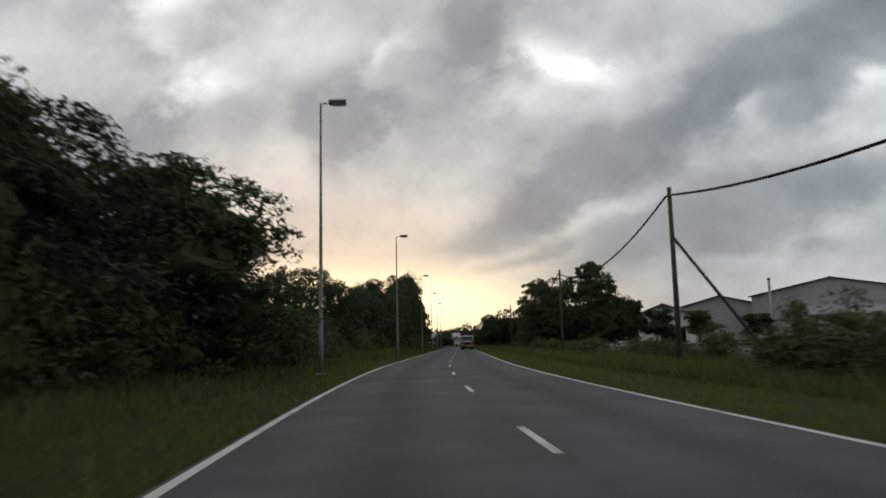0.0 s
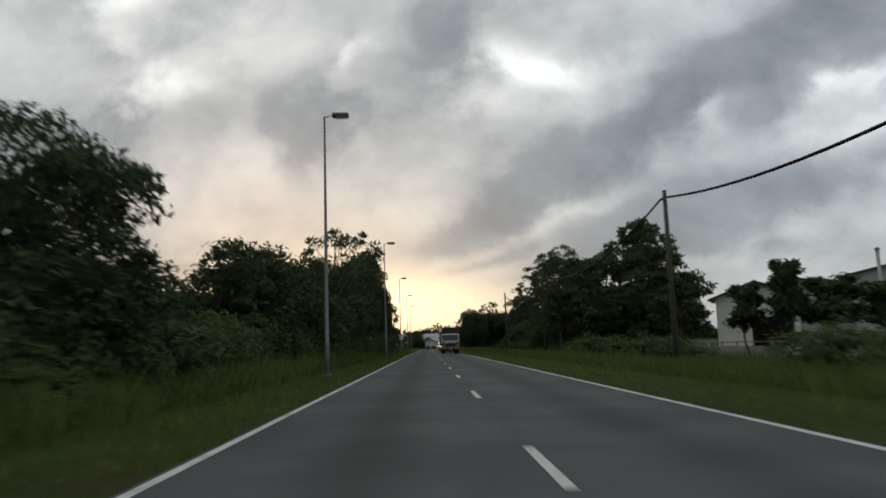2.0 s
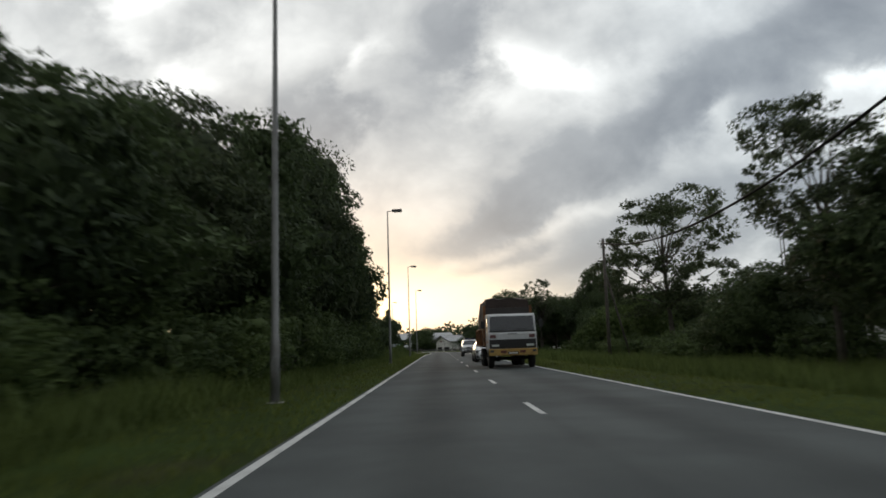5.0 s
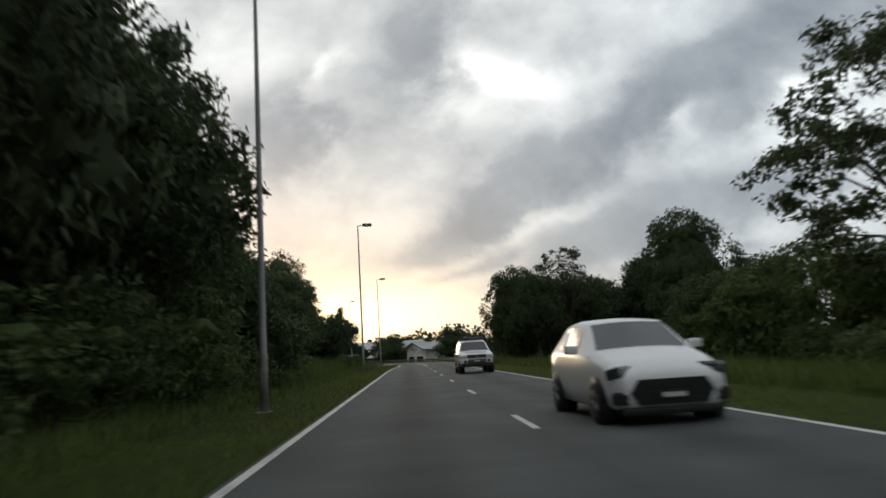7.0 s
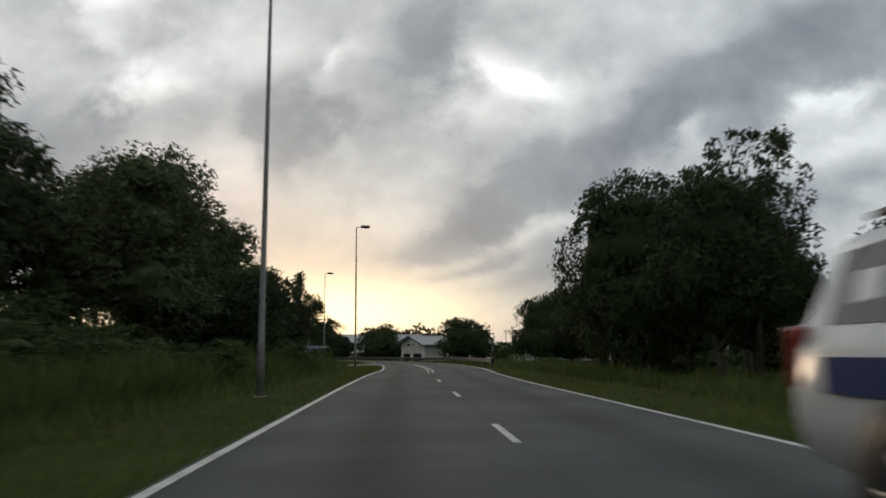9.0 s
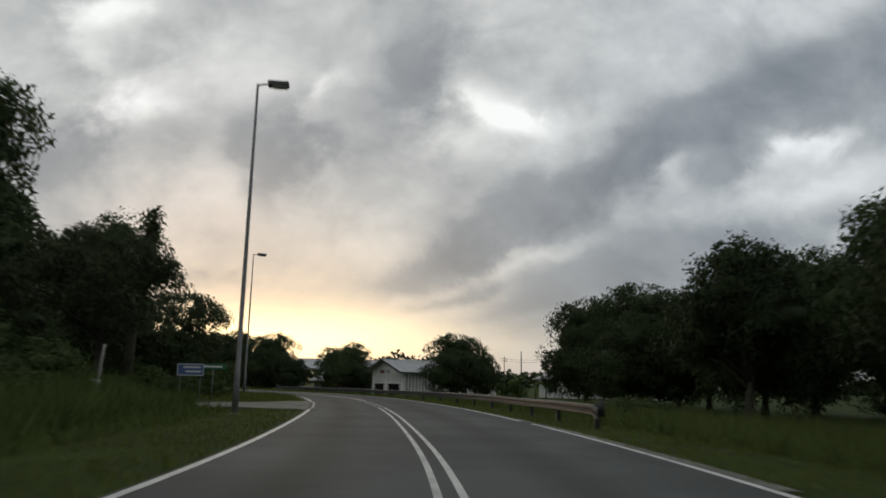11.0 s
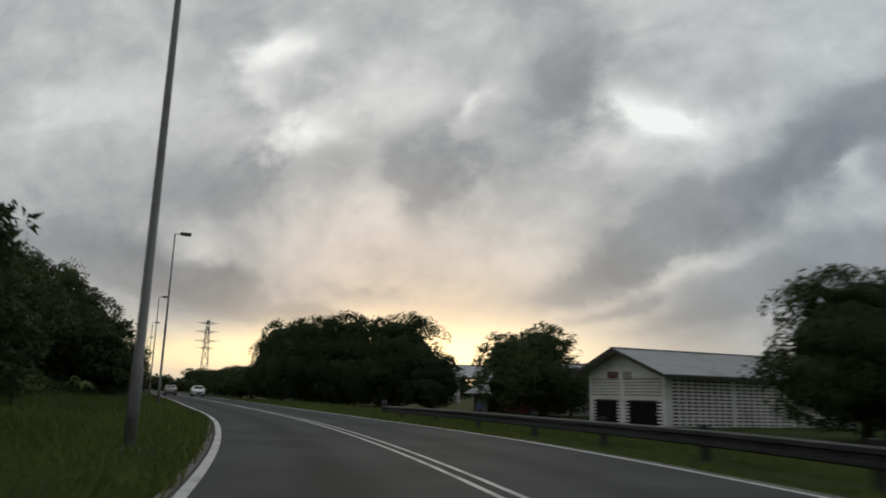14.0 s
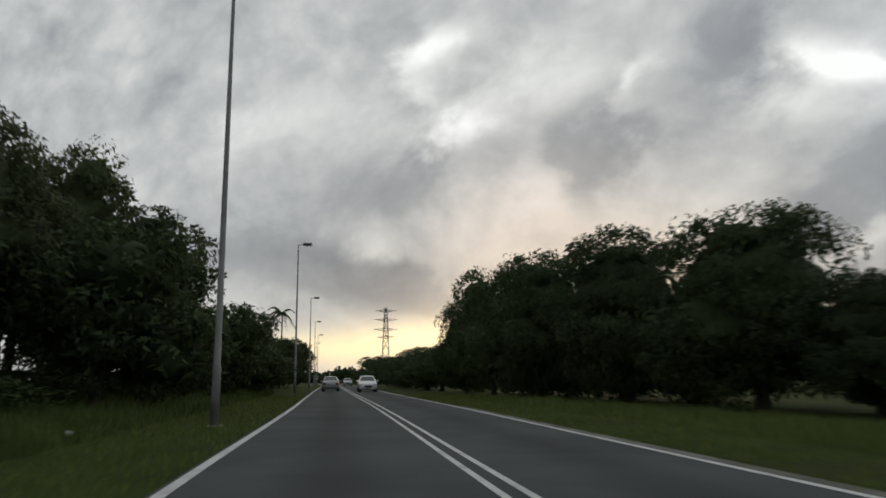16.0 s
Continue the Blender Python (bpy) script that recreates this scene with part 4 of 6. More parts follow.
# a dead trunk wrapped in creepers
stump = thing("dead_tree", "bare broken tree trunk wrapped in creepers", "tree", at(-11.3, 249.5))
part("trunk", tube("trunk", [(0, 0, -0.2), (0.1, 0, 4), (0.35, 0, 6.8), (0.62, 0, 8.8)], [0.24, 0.2, 0.17, 0.12], BARK), stump)
r0 = np.random.default_rng(41)
zz = r0.uniform(0.3, 1, 1500) ** 0.6 * 8.9
pts = np.stack([0.05 + zz * 0.055, 0 * zz, zz], 1) + r0.normal(size=(1500, 3)) * np.where(zz > 7.2, 0.24, 0.14)[:, None]
part("creeper", fast_mesh("creeper", *leaf_cloud(pts, 0.26, r0, 0.8), LEAF_B), stump, "hanging dull green creeper")


def banana(x, y, s):
    base = thing("banana_plant", "young banana plant with broad torn leaves", "banana plant", at(x, y), 0, "banana plants")
    base.scale = (s, s, s)
    part("stem", tube("stem", [(0, 0, -0.1), (0.03, 0, 1.0), (0.05, 0.02, 1.7)], [0.11, 0.09, 0.05], LEAF_D), base)
    r = random.Random(int(x * 10))
    for k in range(7):
        a, lift, ln = k * 2.4 + r.uniform(-0.3, 0.3), r.uniform(0.5, 1.5), r.uniform(1.3, 1.9)
        verts, faces = [], []
        for j in range(9):
            t = j / 8
            d = ln * t
            p = Vector((math.cos(a) * d * 0.8, math.sin(a) * d * 0.8, 1.5 + lift * d - 0.55 * d * d))
            w = 0.24 * math.sin(math.pi * min(1, t * 0.9 + 0.1)) + 0.01
            s_ = Vector((-math.sin(a), math.cos(a), 0))
            verts += [p - s_ * w + Vector((0, 0, -0.06)), p, p + s_ * w + Vector((0, 0, -0.06))]
        for j in range(8):
            faces += [(3 * j, 3 * j + 1, 3 * j + 4, 3 * j + 3), (3 * j + 1, 3 * j + 2, 3 * j + 5, 3 * j + 4)]
        part("leaf", mesh_of("leaf", verts, faces, LEAF_D), base)


for x, y, s in ((-34.0, 312.5, 0.75), (18.5, 299.5, 0.9), (20.2, 301.5, 0.9), (16.8, 301, 1.2)):
    banana(x, y, s)

# ---- grass ----


def grass(name, label, n, region, tall, wide, mat, seed):
    """Blades over the region: a function that gives n random places."""
    r = np.random.default_rng(seed)
    x, y = region(r, n)
    d = road_distance(x, y)
    k = np.clip(np.searchsorted(line[:, 1], y), 0, len(line) - 1)
    soft = 0.10 + 0.16 * r.uniform(0, 1, len(x)) ** 2
    ok = (d > edge_r[k] + soft) | (d < edge_l[k] - soft)
    on_side = (x < -2.8) & (y > 245.6 + 0.6 * np.clip(x / -10, 0, 1)) & (y < 257.4 - 0.66 * np.clip(-x - 3, 0, 9)) & (x > -40)
    ok &= ~on_side
    x, y = x[ok], y[ok]
    clump = 0.55 + 0.9 * (0.5 + 0.5 * np.sin(x * 1.7 + 2 * np.sin(y * 0.6)) * np.sin(y * 1.1 + x * 0.5)) * r.uniform(0.4, 1.2, len(x))
    h = tall * clump * r.uniform(0.6, 1.25, len(x))
    z = ground_height(x, y) - 0.02
    a = r.uniform(0, 6.283, len(x))
    w = wide * r.uniform(0.6, 1.4, len(x))
    lean = r.normal(size=(len(x), 2)) * h[:, None] * 0.35
    base = np.stack([x, y, z], 1)
    sx = np.stack([np.cos(a) * w, np.sin(a) * w, 0 * w], 1)
    tip = base + np.stack([lean[:, 0], lean[:, 1], h], 1)
    verts = np.stack([base - sx, base + sx, tip], 1).reshape(-1, 3)
    ob = new(name, fast_mesh(name, verts, np.arange(len(x) * 3).reshape(-1, 3), mat))
    tagged(ob, label, "grass", kind="stuff")


def strip(d0, d1, y0, y1, power=1.0):
    def places(r, n):
        y = r.uniform(y0, y1, n)
        k = np.clip(np.searchsorted(line[:, 1], y), 0, len(line) - 1)
        d = d0 + (d1 - d0) * r.uniform(0, 1, n) ** power
        p = line[k] + right_hand[k] * d[:, None] + way[k] * r.uniform(-1.2, 1.2, n)[:, None]
        return p[:, 0], p[:, 1]
    return places


grass("verge_grass", "short mown green grass on the road verge", 90000, strip(-3.2, -8.2, -4, 350), 0.13, 0.016, GRASS, 51)
grass("verge_grass", "short mown green grass on the road verge", 85000, strip(3.0, 7.6, -4, 350), 0.12, 0.016, GRASS, 52)
grass("rough_grass", "taller rough grass and weeds below the woods", 60000, strip(-6.2, -11.5, -4, 245), 0.42, 0.020, GRASS_TALL, 53)
grass("rough_grass", "tall rough meadow grass and weeds", 105000, strip(6.6, 19, 0, 262, 1.2), 0.62, 0.022, GRASS_TALL, 54)
grass("rough_grass", "rough grass on the island by the junction", 45000, lambda r, n: (r.uniform(-30, -5, n), r.uniform(257, 300, n)), 0.26, 0.02, GRASS, 55)
grass("rough_grass", "rough grass beyond the guard rail", 40000, strip(6.0, 15, 262, 345), 0.3, 0.02, GRASS_TALL, 56)
grass("rough_grass", "rough grass below the trees after the bend", 30000, strip(-6.5, -13, 300, 360), 0.4, 0.02, GRASS_TALL, 57)

grass("weeds", "soft tall light green weeds before the trees", 42000, strip(-7.4, -11.0, 172, 243), 0.95, 0.030, GRASS_TALL, 58)
grass("weeds", "soft tall light green weeds before the trees", 20000, strip(-6.6, -8.6, 46, 118), 0.75, 0.028, GRASS_TALL, 59)

# distant woods, hills of trees along the horizon
r1 = np.random.default_rng(61)
far_pts = []
for a in np.arange(-75, 40, 0.55):
    dist = r1.uniform(430, 640)
    top = 8 + 3 * math.sin(a * 0.35) + r1.uniform(-2, 3) + (7 if -7 < a < 6 else 0)
    c = np.array([math.sin(radians(a)) * dist, 140 + math.cos(radians(a)) * dist, 0])
    n = 260
    q = unit(r1.normal(size=(n, 3))) * (r1.uniform(0, 1, n) ** 0.4)[:, None] * np.array([6.5, 6.5, top * 0.6]) + np.array([0, 0, top * 0.42])
    far_pts.append(c + q)
far = new("far_woods", fast_mesh("far_woods", *leaf_cloud(np.concatenate(far_pts), 2.0, r1, 0.2, 0.8), LEAF_C))
tagged(far, "far dark belt of trees on the horizon", "trees", kind="stuff")

# ---- street furniture ----
LAMP_H = 12.26


def street_lamp(x, y, turn):
    """Tapered steel mast with a short arm and a box-shaped head over the road (to local +x)."""
    base = thing("street_lamp", "tall grey steel street lamp with one box-shaped head", "street lamp", (x, y, 0), turn, "street lamps along the road")
    part("mast", tube("mast", [(0, 0, -0.3), (0, 0, 1.4), (0, 0, 1.42), (0, 0, LAMP_H * 0.6), (0, 0, LAMP_H)], [0.115, 0.108, 0.092, 0.068, 0.045], STEEL, 12), base)
    part("base_plate", boxed(-0.2, 0.2, -0.2, 0.2, -0.4, -0.05, CONCRETE, 0.02), base)
    part("access_door", boxed(-0.06, 0.06, -0.122, -0.1, 0.5, 1.0, STEEL, 0.006), base)
    arm = part("arm", tube("arm", [(0, 0, LAMP_H - 0.05), (0.2, 0, LAMP_H), (0.45, 0, LAMP_H + 0.02)], [0.035, 0.032, 0.03], STEEL), base)
    bm = bmesh.new()
    box(bm, 0.38, 1.18, -0.19, 0.19, LAMP_H - 0.06, LAMP_H + 0.14, 0.05)
    head = part("head", (bm, LAMP_CASE), arm, "dark grey lamp head")
    bm = bmesh.new()
    box(bm, 0.55, 1.12, -0.14, 0.14, LAMP_H - 0.10, LAMP_H - 0.055, 0.015)
    part("lens", (bm, LENS), arm, "pale lens under the head")
    return base


lamp = street_lamp(-4.55, -9.0, 4)
for x, y, turn in ((-4.5, 31.8, 2), (-4.67, 73.2, 0), (-4.43, 116.8, 0), (-4.38, 157.5, 0), (-4.4, 198.6, 0), (-4.63, 241.1, 2), (-11.8, 281.4, 22),
                   (-32.2, 319.1, 30), (-53.7, 355.6, 30), (-74.6, 391.1, 31), (-96.4, 427.6, 31), (-118, 464, 31), (-140, 499, 33), (29.9, 161.4, 20), (37.0, 176.5, 20)):
    tall = 1.028 if y > 270 else 1.0
    copy_thing(lamp, pose(x, y, 0 if abs(x) < 30 or x < 0 else -0.4, 0, 0, turn) @ Matrix.Diagonal((1, 1, tall, 1)))


def guard_rail():
    pts = spline([(6.5, 234.6), (6.35, 244), (6.0, 251.6), (5.1, 260.2), (2.7, 271), (-0.2, 280.2), (-4.0, 289.8), (-7.8, 296.6), (-12.2, 304.4)], 0.5)
    base = thing("guard_rail", "long weathered steel guard rail on short posts along the bend", "guard rail", (0, 0, 0))
    outline = [(-0.02, 0.0), (-0.07, 0.03), (-0.07, 0.10), (0.0, 0.135), (0.0, 0.175), (-0.07, 0.21), (-0.07, 0.28), (-0.02, 0.31)]
    back = [(x + 0.012, z) for x, z in outline[::-1]]
    ring = outline + back
    verts, faces = [], []
    n = len(ring)
    for k, p in enumerate(pts):
        d = (pts[min(k + 1, len(pts) - 1)] - pts[max(k - 1, 0)]).normalized()
        s = Vector((d.y, -d.x, 0))
        sag = 0.012 * math.sin(k * 0.21) + (-0.12 if k == 0 else 0)
        low = 0.31 - 0.0010 * k + sag
        for x, z in ring:
            verts.append(p + s * x + Vector((0, 0, low + z)))
    for k in range(len(pts) - 1):
        for j in range(n):
            a, b = k * n + j, k * n + (j + 1) % n
            faces.append((a, b, b + n, a + n))
    faces += [tuple(range(n))[::-1], tuple(range((len(pts) - 1) * n, len(pts) * n))]
    part("beam", mesh_of("beam", verts, faces, RAIL), base)
    run = 0.0
    for k in range(1, len(pts)):
        run += (pts[k] - pts[k - 1]).length
        if run > 3.9 or k == 1:
            run = 0.0
            d = (pts[k] - pts[k - 1]).normalized()
            bm = bmesh.new()
            box(bm, 0.02, 0.16, -0.07, 0.07, -0.75, 0.62, 0.01)
            bm.transform(Matrix.Translation(pts[k]) @ Matrix.Rotation(math.atan2(-d.x, d.y), 4, "Z"))
            part("post", (bm, RAIL), base)
    for end in (0, len(pts) - 1):
        p = pts[end]
        part("end_piece", tube("end_piece", [p + Vector((0.05, 0, 0.3)), p + Vector((0.05, 0, 0.72))], 0.11, RAIL), base)


guard_rail()


def sagging(name, a, b, sag, radius, label, n=24):
    a, b = Vector(a), Vector(b)
    pts = [a.lerp(b, k / n) - Vector((0, 0, 4 * sag * (k / n) * (1 - k / n))) for k in range(n + 1)]
    ob = new(name, tube(name, pts, radius, CABLE, 6))
    return tagged(ob, label, "cable")


def utility_pole(x, y, h, strut=None):
    base = thing("utility_pole", "dark wooden utility pole carrying one thick cable", "utility pole", (x, y, level(x, y)), 0, "utility poles along the meadow")
    part("pole", tube("pole", [(0, 0, -0.4), (0, 0, h * 0.5), (0.0, 0, h)], [0.15, 0.125, 0.10], TIMBER, 10), base)
    part("cap", tube("cap", [(0, 0, h - 0.01), (0, 0, h + 0.05)], 0.112, STEEL, 10), base)
    part("bracket", boxed(-0.13, 0.05, -0.16, 0.16, h - 0.45, h - 0.33, STEEL, 0.01), base)
    part("clamp", tube("clamp", [(-0.14, -0.22, h - 0.35), (-0.14, 0, h - 0.42), (-0.14, 0.22, h - 0.35)], 0.03, CABLE), base)
    if strut:
        part("strut", tube("strut", [(0.06, 0, h * 0.72), strut], [0.075, 0.09], TIMBER, 9), base)
    return base


POLES = [(15.8, -6, 8.4), (12.25, 35.2, 8.9), (12.3, 75.2, 8.9), (12.4, 115.5, 8.9), (12.8, 156, 9.6)]
for k, (x, y, h) in enumerate(POLES):
    utility_pole(x, y, h, (5.5, 2.4, 0.2) if k == 1 else (1.9, 1.0, 0.1) if k == 4 else None)
for (xa, ya, ha), (xb, yb, hb) in zip(POLES, POLES[1:]):
    sagging("overhead_cable", (xa - 0.14, ya + 0.2, ha - 0.75), (xb - 0.14, yb - 0.2, hb - 0.75), 1.7, 0.055, "thick black overhead cable sagging between poles")


def pylon(x, y, h, turn):
    base = thing("lattice_pylon", "tall lattice steel power pylon with three pairs of arms", "pylon", (x, y, -0.5), turn, "power pylons")
    w0 = h * 0.062
    lv = [0, 0.22, 0.42, 0.58, 0.70, 0.82, 0.92, 1.0]
    wid = [w0 * (1 - 0.8 * t) if t < 0.6 else w0 * 0.48 * (1.25 - t) / 0.55 for t in lv]
    for sx in (-1, 1):
        for sy in (-1, 1):
            part("leg", tube("leg", [(sx * w, sy * w, t * h) for w, t in zip(wid, lv)], 0.24, STEEL, 5), base)
    for k in range(len(lv) - 1):
        for s in (-1, 1):
            a, b, za, zb = wid[k], wid[k + 1], lv[k] * h, lv[k + 1] * h
            for p, q in (((-a, s * a, za), (b, s * b, zb)), ((a, s * a, za), (-b, s * b, zb)), ((s * a, -a, za), (s * b, b, zb)), ((s * a, a, za), (s * b, -b, zb))):
                part("brace", tube("brace", [p, q], 0.14, STEEL, 4), base)
    for t, reach in ((0.60, 0.12), (0.70, 0.17), (0.83, 0.16), (0.95, 0.14)):
        for s in (-1, 1):
            part("arm", tube("arm", [(0, 0, t * h + 0.6), (s * reach * h, 0, t * h + 0.3), (0, 0, t * h - 0.5)], 0.26, STEEL, 4), base)
    return base


pylon(-173, 615, 36, 26)
pylon(-195, 430, 52, 20)

RUST_RED = material("rust_red_sheet", (0.13, 0.035, 0.028), rough=0.7, vary=0.3, bump=0.1)
# emits weakly by itself, in place of lamplight inside the workshop bay
LIT_SHEET = material("glowing_yellow_panel", (0.32, 0.22, 0.05), rough=0.6, vary=0.2, bump=0.0)
LIT_SHEET.node_tree.nodes["Principled BSDF"].inputs["Emission Color"].default_value = (1.0, 0.68, 0.10, 1)
LIT_SHEET.node_tree.nodes["Principled BSDF"].inputs["Emission Strength"].default_value = 0.12
BLUE = material("sign_blue", (0.085, 0.15, 0.36), rough=0.5, vary=0.1, bump=0.0)
GREEN = material("sign_green", (0.02, 0.14, 0.06), rough=0.5, vary=0.1, bump=0.0)
WHITE = material("sign_white", (0.7, 0.7, 0.68), rough=0.5, vary=0.08, bump=0.0)


def name_sign(x, y, turn):
    base = thing("road_sign", "blue road name sign with white border and unreadable lines", "sign", (x, y, 0.05), turn)
    for sx in (-0.75, 0.75):
        part("post", tube("post", [(sx, 0.05, -0.6), (sx, 0.05, 2.1)], 0.035, STEEL), base)
    plate = part("plate", boxed(-1.0, 1.0, -0.02, 0.01, 1.35, 2.1, BLUE, 0.01), base)
    for z0, z1, x0, x1 in ((2.03, 2.08, -0.98, 0.98), (1.37, 1.42, -0.98, 0.98), (1.37, 2.08, -0.98, -0.93), (1.37, 2.08, 0.93, 0.98)):
        part("border", boxed(x0, x1, -0.032, -0.021, z0, z1, WHITE), plate)
    for z, x0, x1 in ((1.82, -0.55, 0.75), (1.56, -0.35, 0.8)):
        part("text_bar", boxed(x0, x1, -0.032, -0.021, z, z + 0.12, WHITE), plate)
    return base


name_sign(-10.35, 257.0, -8).scale = (0.78, 0.8, 0.92)
arrow = thing("direction_sign", "small green direction sign on a post", "sign", (-9.3, 258.0, -0.3), 35)
part("post", tube("post", [(0, 0.05, -0.3), (0, 0.05, 2.35)], 0.03, STEEL), arrow)
part("plate", boxed(-0.85, 0.75, -0.02, 0.01, 2.0, 2.3, GREEN, 0.008), arrow)
part("text_bar", boxed(-0.6, 0.5, -0.03, -0.021, 2.1, 2.2, WHITE), arrow)
meter = thing("meter_box", "small white box on a leaning post in the grass", "meter box", (-8.5, 238.6, -0.15), 10)
part("post", tube("post", [(0, 0, -0.3), (0.05, 0, 1.0), (0.14, 0, 2.3)], 0.04, CONCRETE), meter)
part("box", boxed(-0.16, 0.16, -0.18, -0.03, 0.55, 1.2, WHITE, 0.02), meter)
for x, y, h, w in ((-62.5, 405.0, 3.3, 0.5), (-66.3, 411.5, 2.6, 0.35)):
    board = thing("road_sign", "pale rectangular board on a post seen from behind", "sign", (x, y, -0.3), 30, "boards by the far road")
    part("post", tube("post", [(0, 0.06, -0.3), (0, 0.06, h)], 0.05, STEEL), board)
    part("plate", boxed(-w, w, -0.02, 0.02, h - 2.2 if w > 0.4 else h - 0.8, h, WALL_GREY, 0.01), board)

LITTER = material("white_plastic", (0.75, 0.75, 0.74), rough=0.5, vary=0.1, bump=0.1)
for x, y, turn in ((-32.8, 315.2, 20), (-18.4, 292.7, 70)):
    bag = thing("plastic_bag", "crumpled white plastic bag in the grass", "litter", (x, y, level(x, y) + 0.06), turn, "litter")
    v, f = BALLS[2]
    r2 = np.random.default_rng(int(abs(x)))
    part("bag", mesh_of("bag", (v * np.array([0.10, 0.07, 0.06]) * r2.uniform(0.55, 1.25, len(v))[:, None] + np.array([0, 0, 0.08])).tolist(), f.tolist(), LITTER), bag)

# ---- buildings ----


def gabled(name, label, at_, turn, width, depth, eave, ridge, wall, roof, over=0.7, front=None):
    """A house with a gable towards local -y. Returns the thing."""
    base = thing(name, label, "building", at_, turn)
    t = 0.18
    outline = [(0, -0.3), (width, -0.3), (width, eave), (width / 2, ridge), (0, eave)]
    for y0 in ((0 if front is None else None), depth - t):
        if y0 is None:
            continue
        bm = bmesh.new()
        a = [bm.verts.new((x, y0, z)) for x, z in outline]
        b = [bm.verts.new((x, y0 + t, z)) for x, z in outline]
        bm.faces.new(a)
        bm.faces.new(b[::-1])
        for k in range(5):
            bm.faces.new((a[k], b[k], b[(k + 1) % 5], a[(k + 1) % 5]))
        bmesh.ops.recalc_face_normals(bm, faces=bm.faces)
        part("gable_wall", (bm, wall), base)
    slope = math.atan2(ridge - eave, width / 2)
    for s in (-1, 1):
        bm = bmesh.new()
        span = (width / 2 + over) / math.cos(slope)
        box(bm, 0, span, -over, depth + over * 0.6, 0.02, 0.07)
        m = Matrix.Translation((width / 2, 0, ridge)) @ Matrix.Rotation(slope, 4, "Y")
        if s < 0:
            m = Matrix.Translation((width / 2, 0, ridge)) @ Matrix.Rotation(math.pi, 4, "Z") @ Matrix.Translation((0, -depth + over * 0.4, 0)) @ Matrix.Rotation(slope, 4, "Y")
        rb = bmesh.new()
        box(rb, 0, span, 0, 0.05, 0.07, 0.105)
        rb.transform(m)
        rib = part("roof_rib", (rb, roof), base)
        y = -over + 0.1
        step = 0.42 if depth < 20 else 0.84
        rib.location = (0, y * s, 0)
        y += step
        while y < depth + over * 0.6 - 0.05:
            more = part("roof_rib", rib.data, base)
            more.location = (0, y * s, 0)
            y += step
        bm.transform(m)
        part("roof_slope", (bm, roof), base)
        bm = bmesh.new()
        box(bm, 0, span, -over - 0.03, -over, -0.15, 0.08)
        m = Matrix.Translation((width / 2, 0, ridge)) @ (Matrix.Rotation(slope, 4, "Y") if s > 0 else Matrix.Scale(-1, 4, (1, 0, 0)) @ Matrix.Rotation(slope, 4, "Y"))
        bm.transform(m)
        bmesh.ops.recalc_face_normals(bm, faces=bm.faces)
        part("barge_board", (bm, DARK_TRIM), base)
    part("ridge_cap", boxed(width / 2 - 0.18, width / 2 + 0.18, -over, depth + over * 0.6, ridge + 0.06, ridge + 0.13, roof, 0.02), base)
    return base


def vented(base, x0, x1, z0, z1, rows, along, flip, cols):
    """A panel of ventilation blocks: pale courses, a black sheet behind as the slots' shade. along: 'x' on the front,
    'y' on the side.
    """
    def put(name, a0, a1, d0, d1, c0, c1, mat):
        if along == "x":
            part(name, boxed(a0, a1, d0, d1, c0, c1, mat), base)
        else:
            part(name, boxed(flip - d1, flip - d0, a0, a1, c0, c1, mat), base)
    put("slot_shade_sheet", x0, x1, 0.13, 0.16, z0, z1, VOID)
    pitch = (z1 - z0) / rows
    for k in range(rows + 1):
        h = pitch * 0.54
        c0, c1 = max(z0, z0 + k * pitch - h / 2), min(z1, z0 + k * pitch + h / 2)
        put("block_course", x0, x1, 0.01, 0.13, c0, c1, WALL)
    for k in range(1, cols):
        a = x0 + (x1 - x0) * k / cols
        put("block_web", a - 0.048, a + 0.048, 0.014, 0.128, z0, z1, WALL)


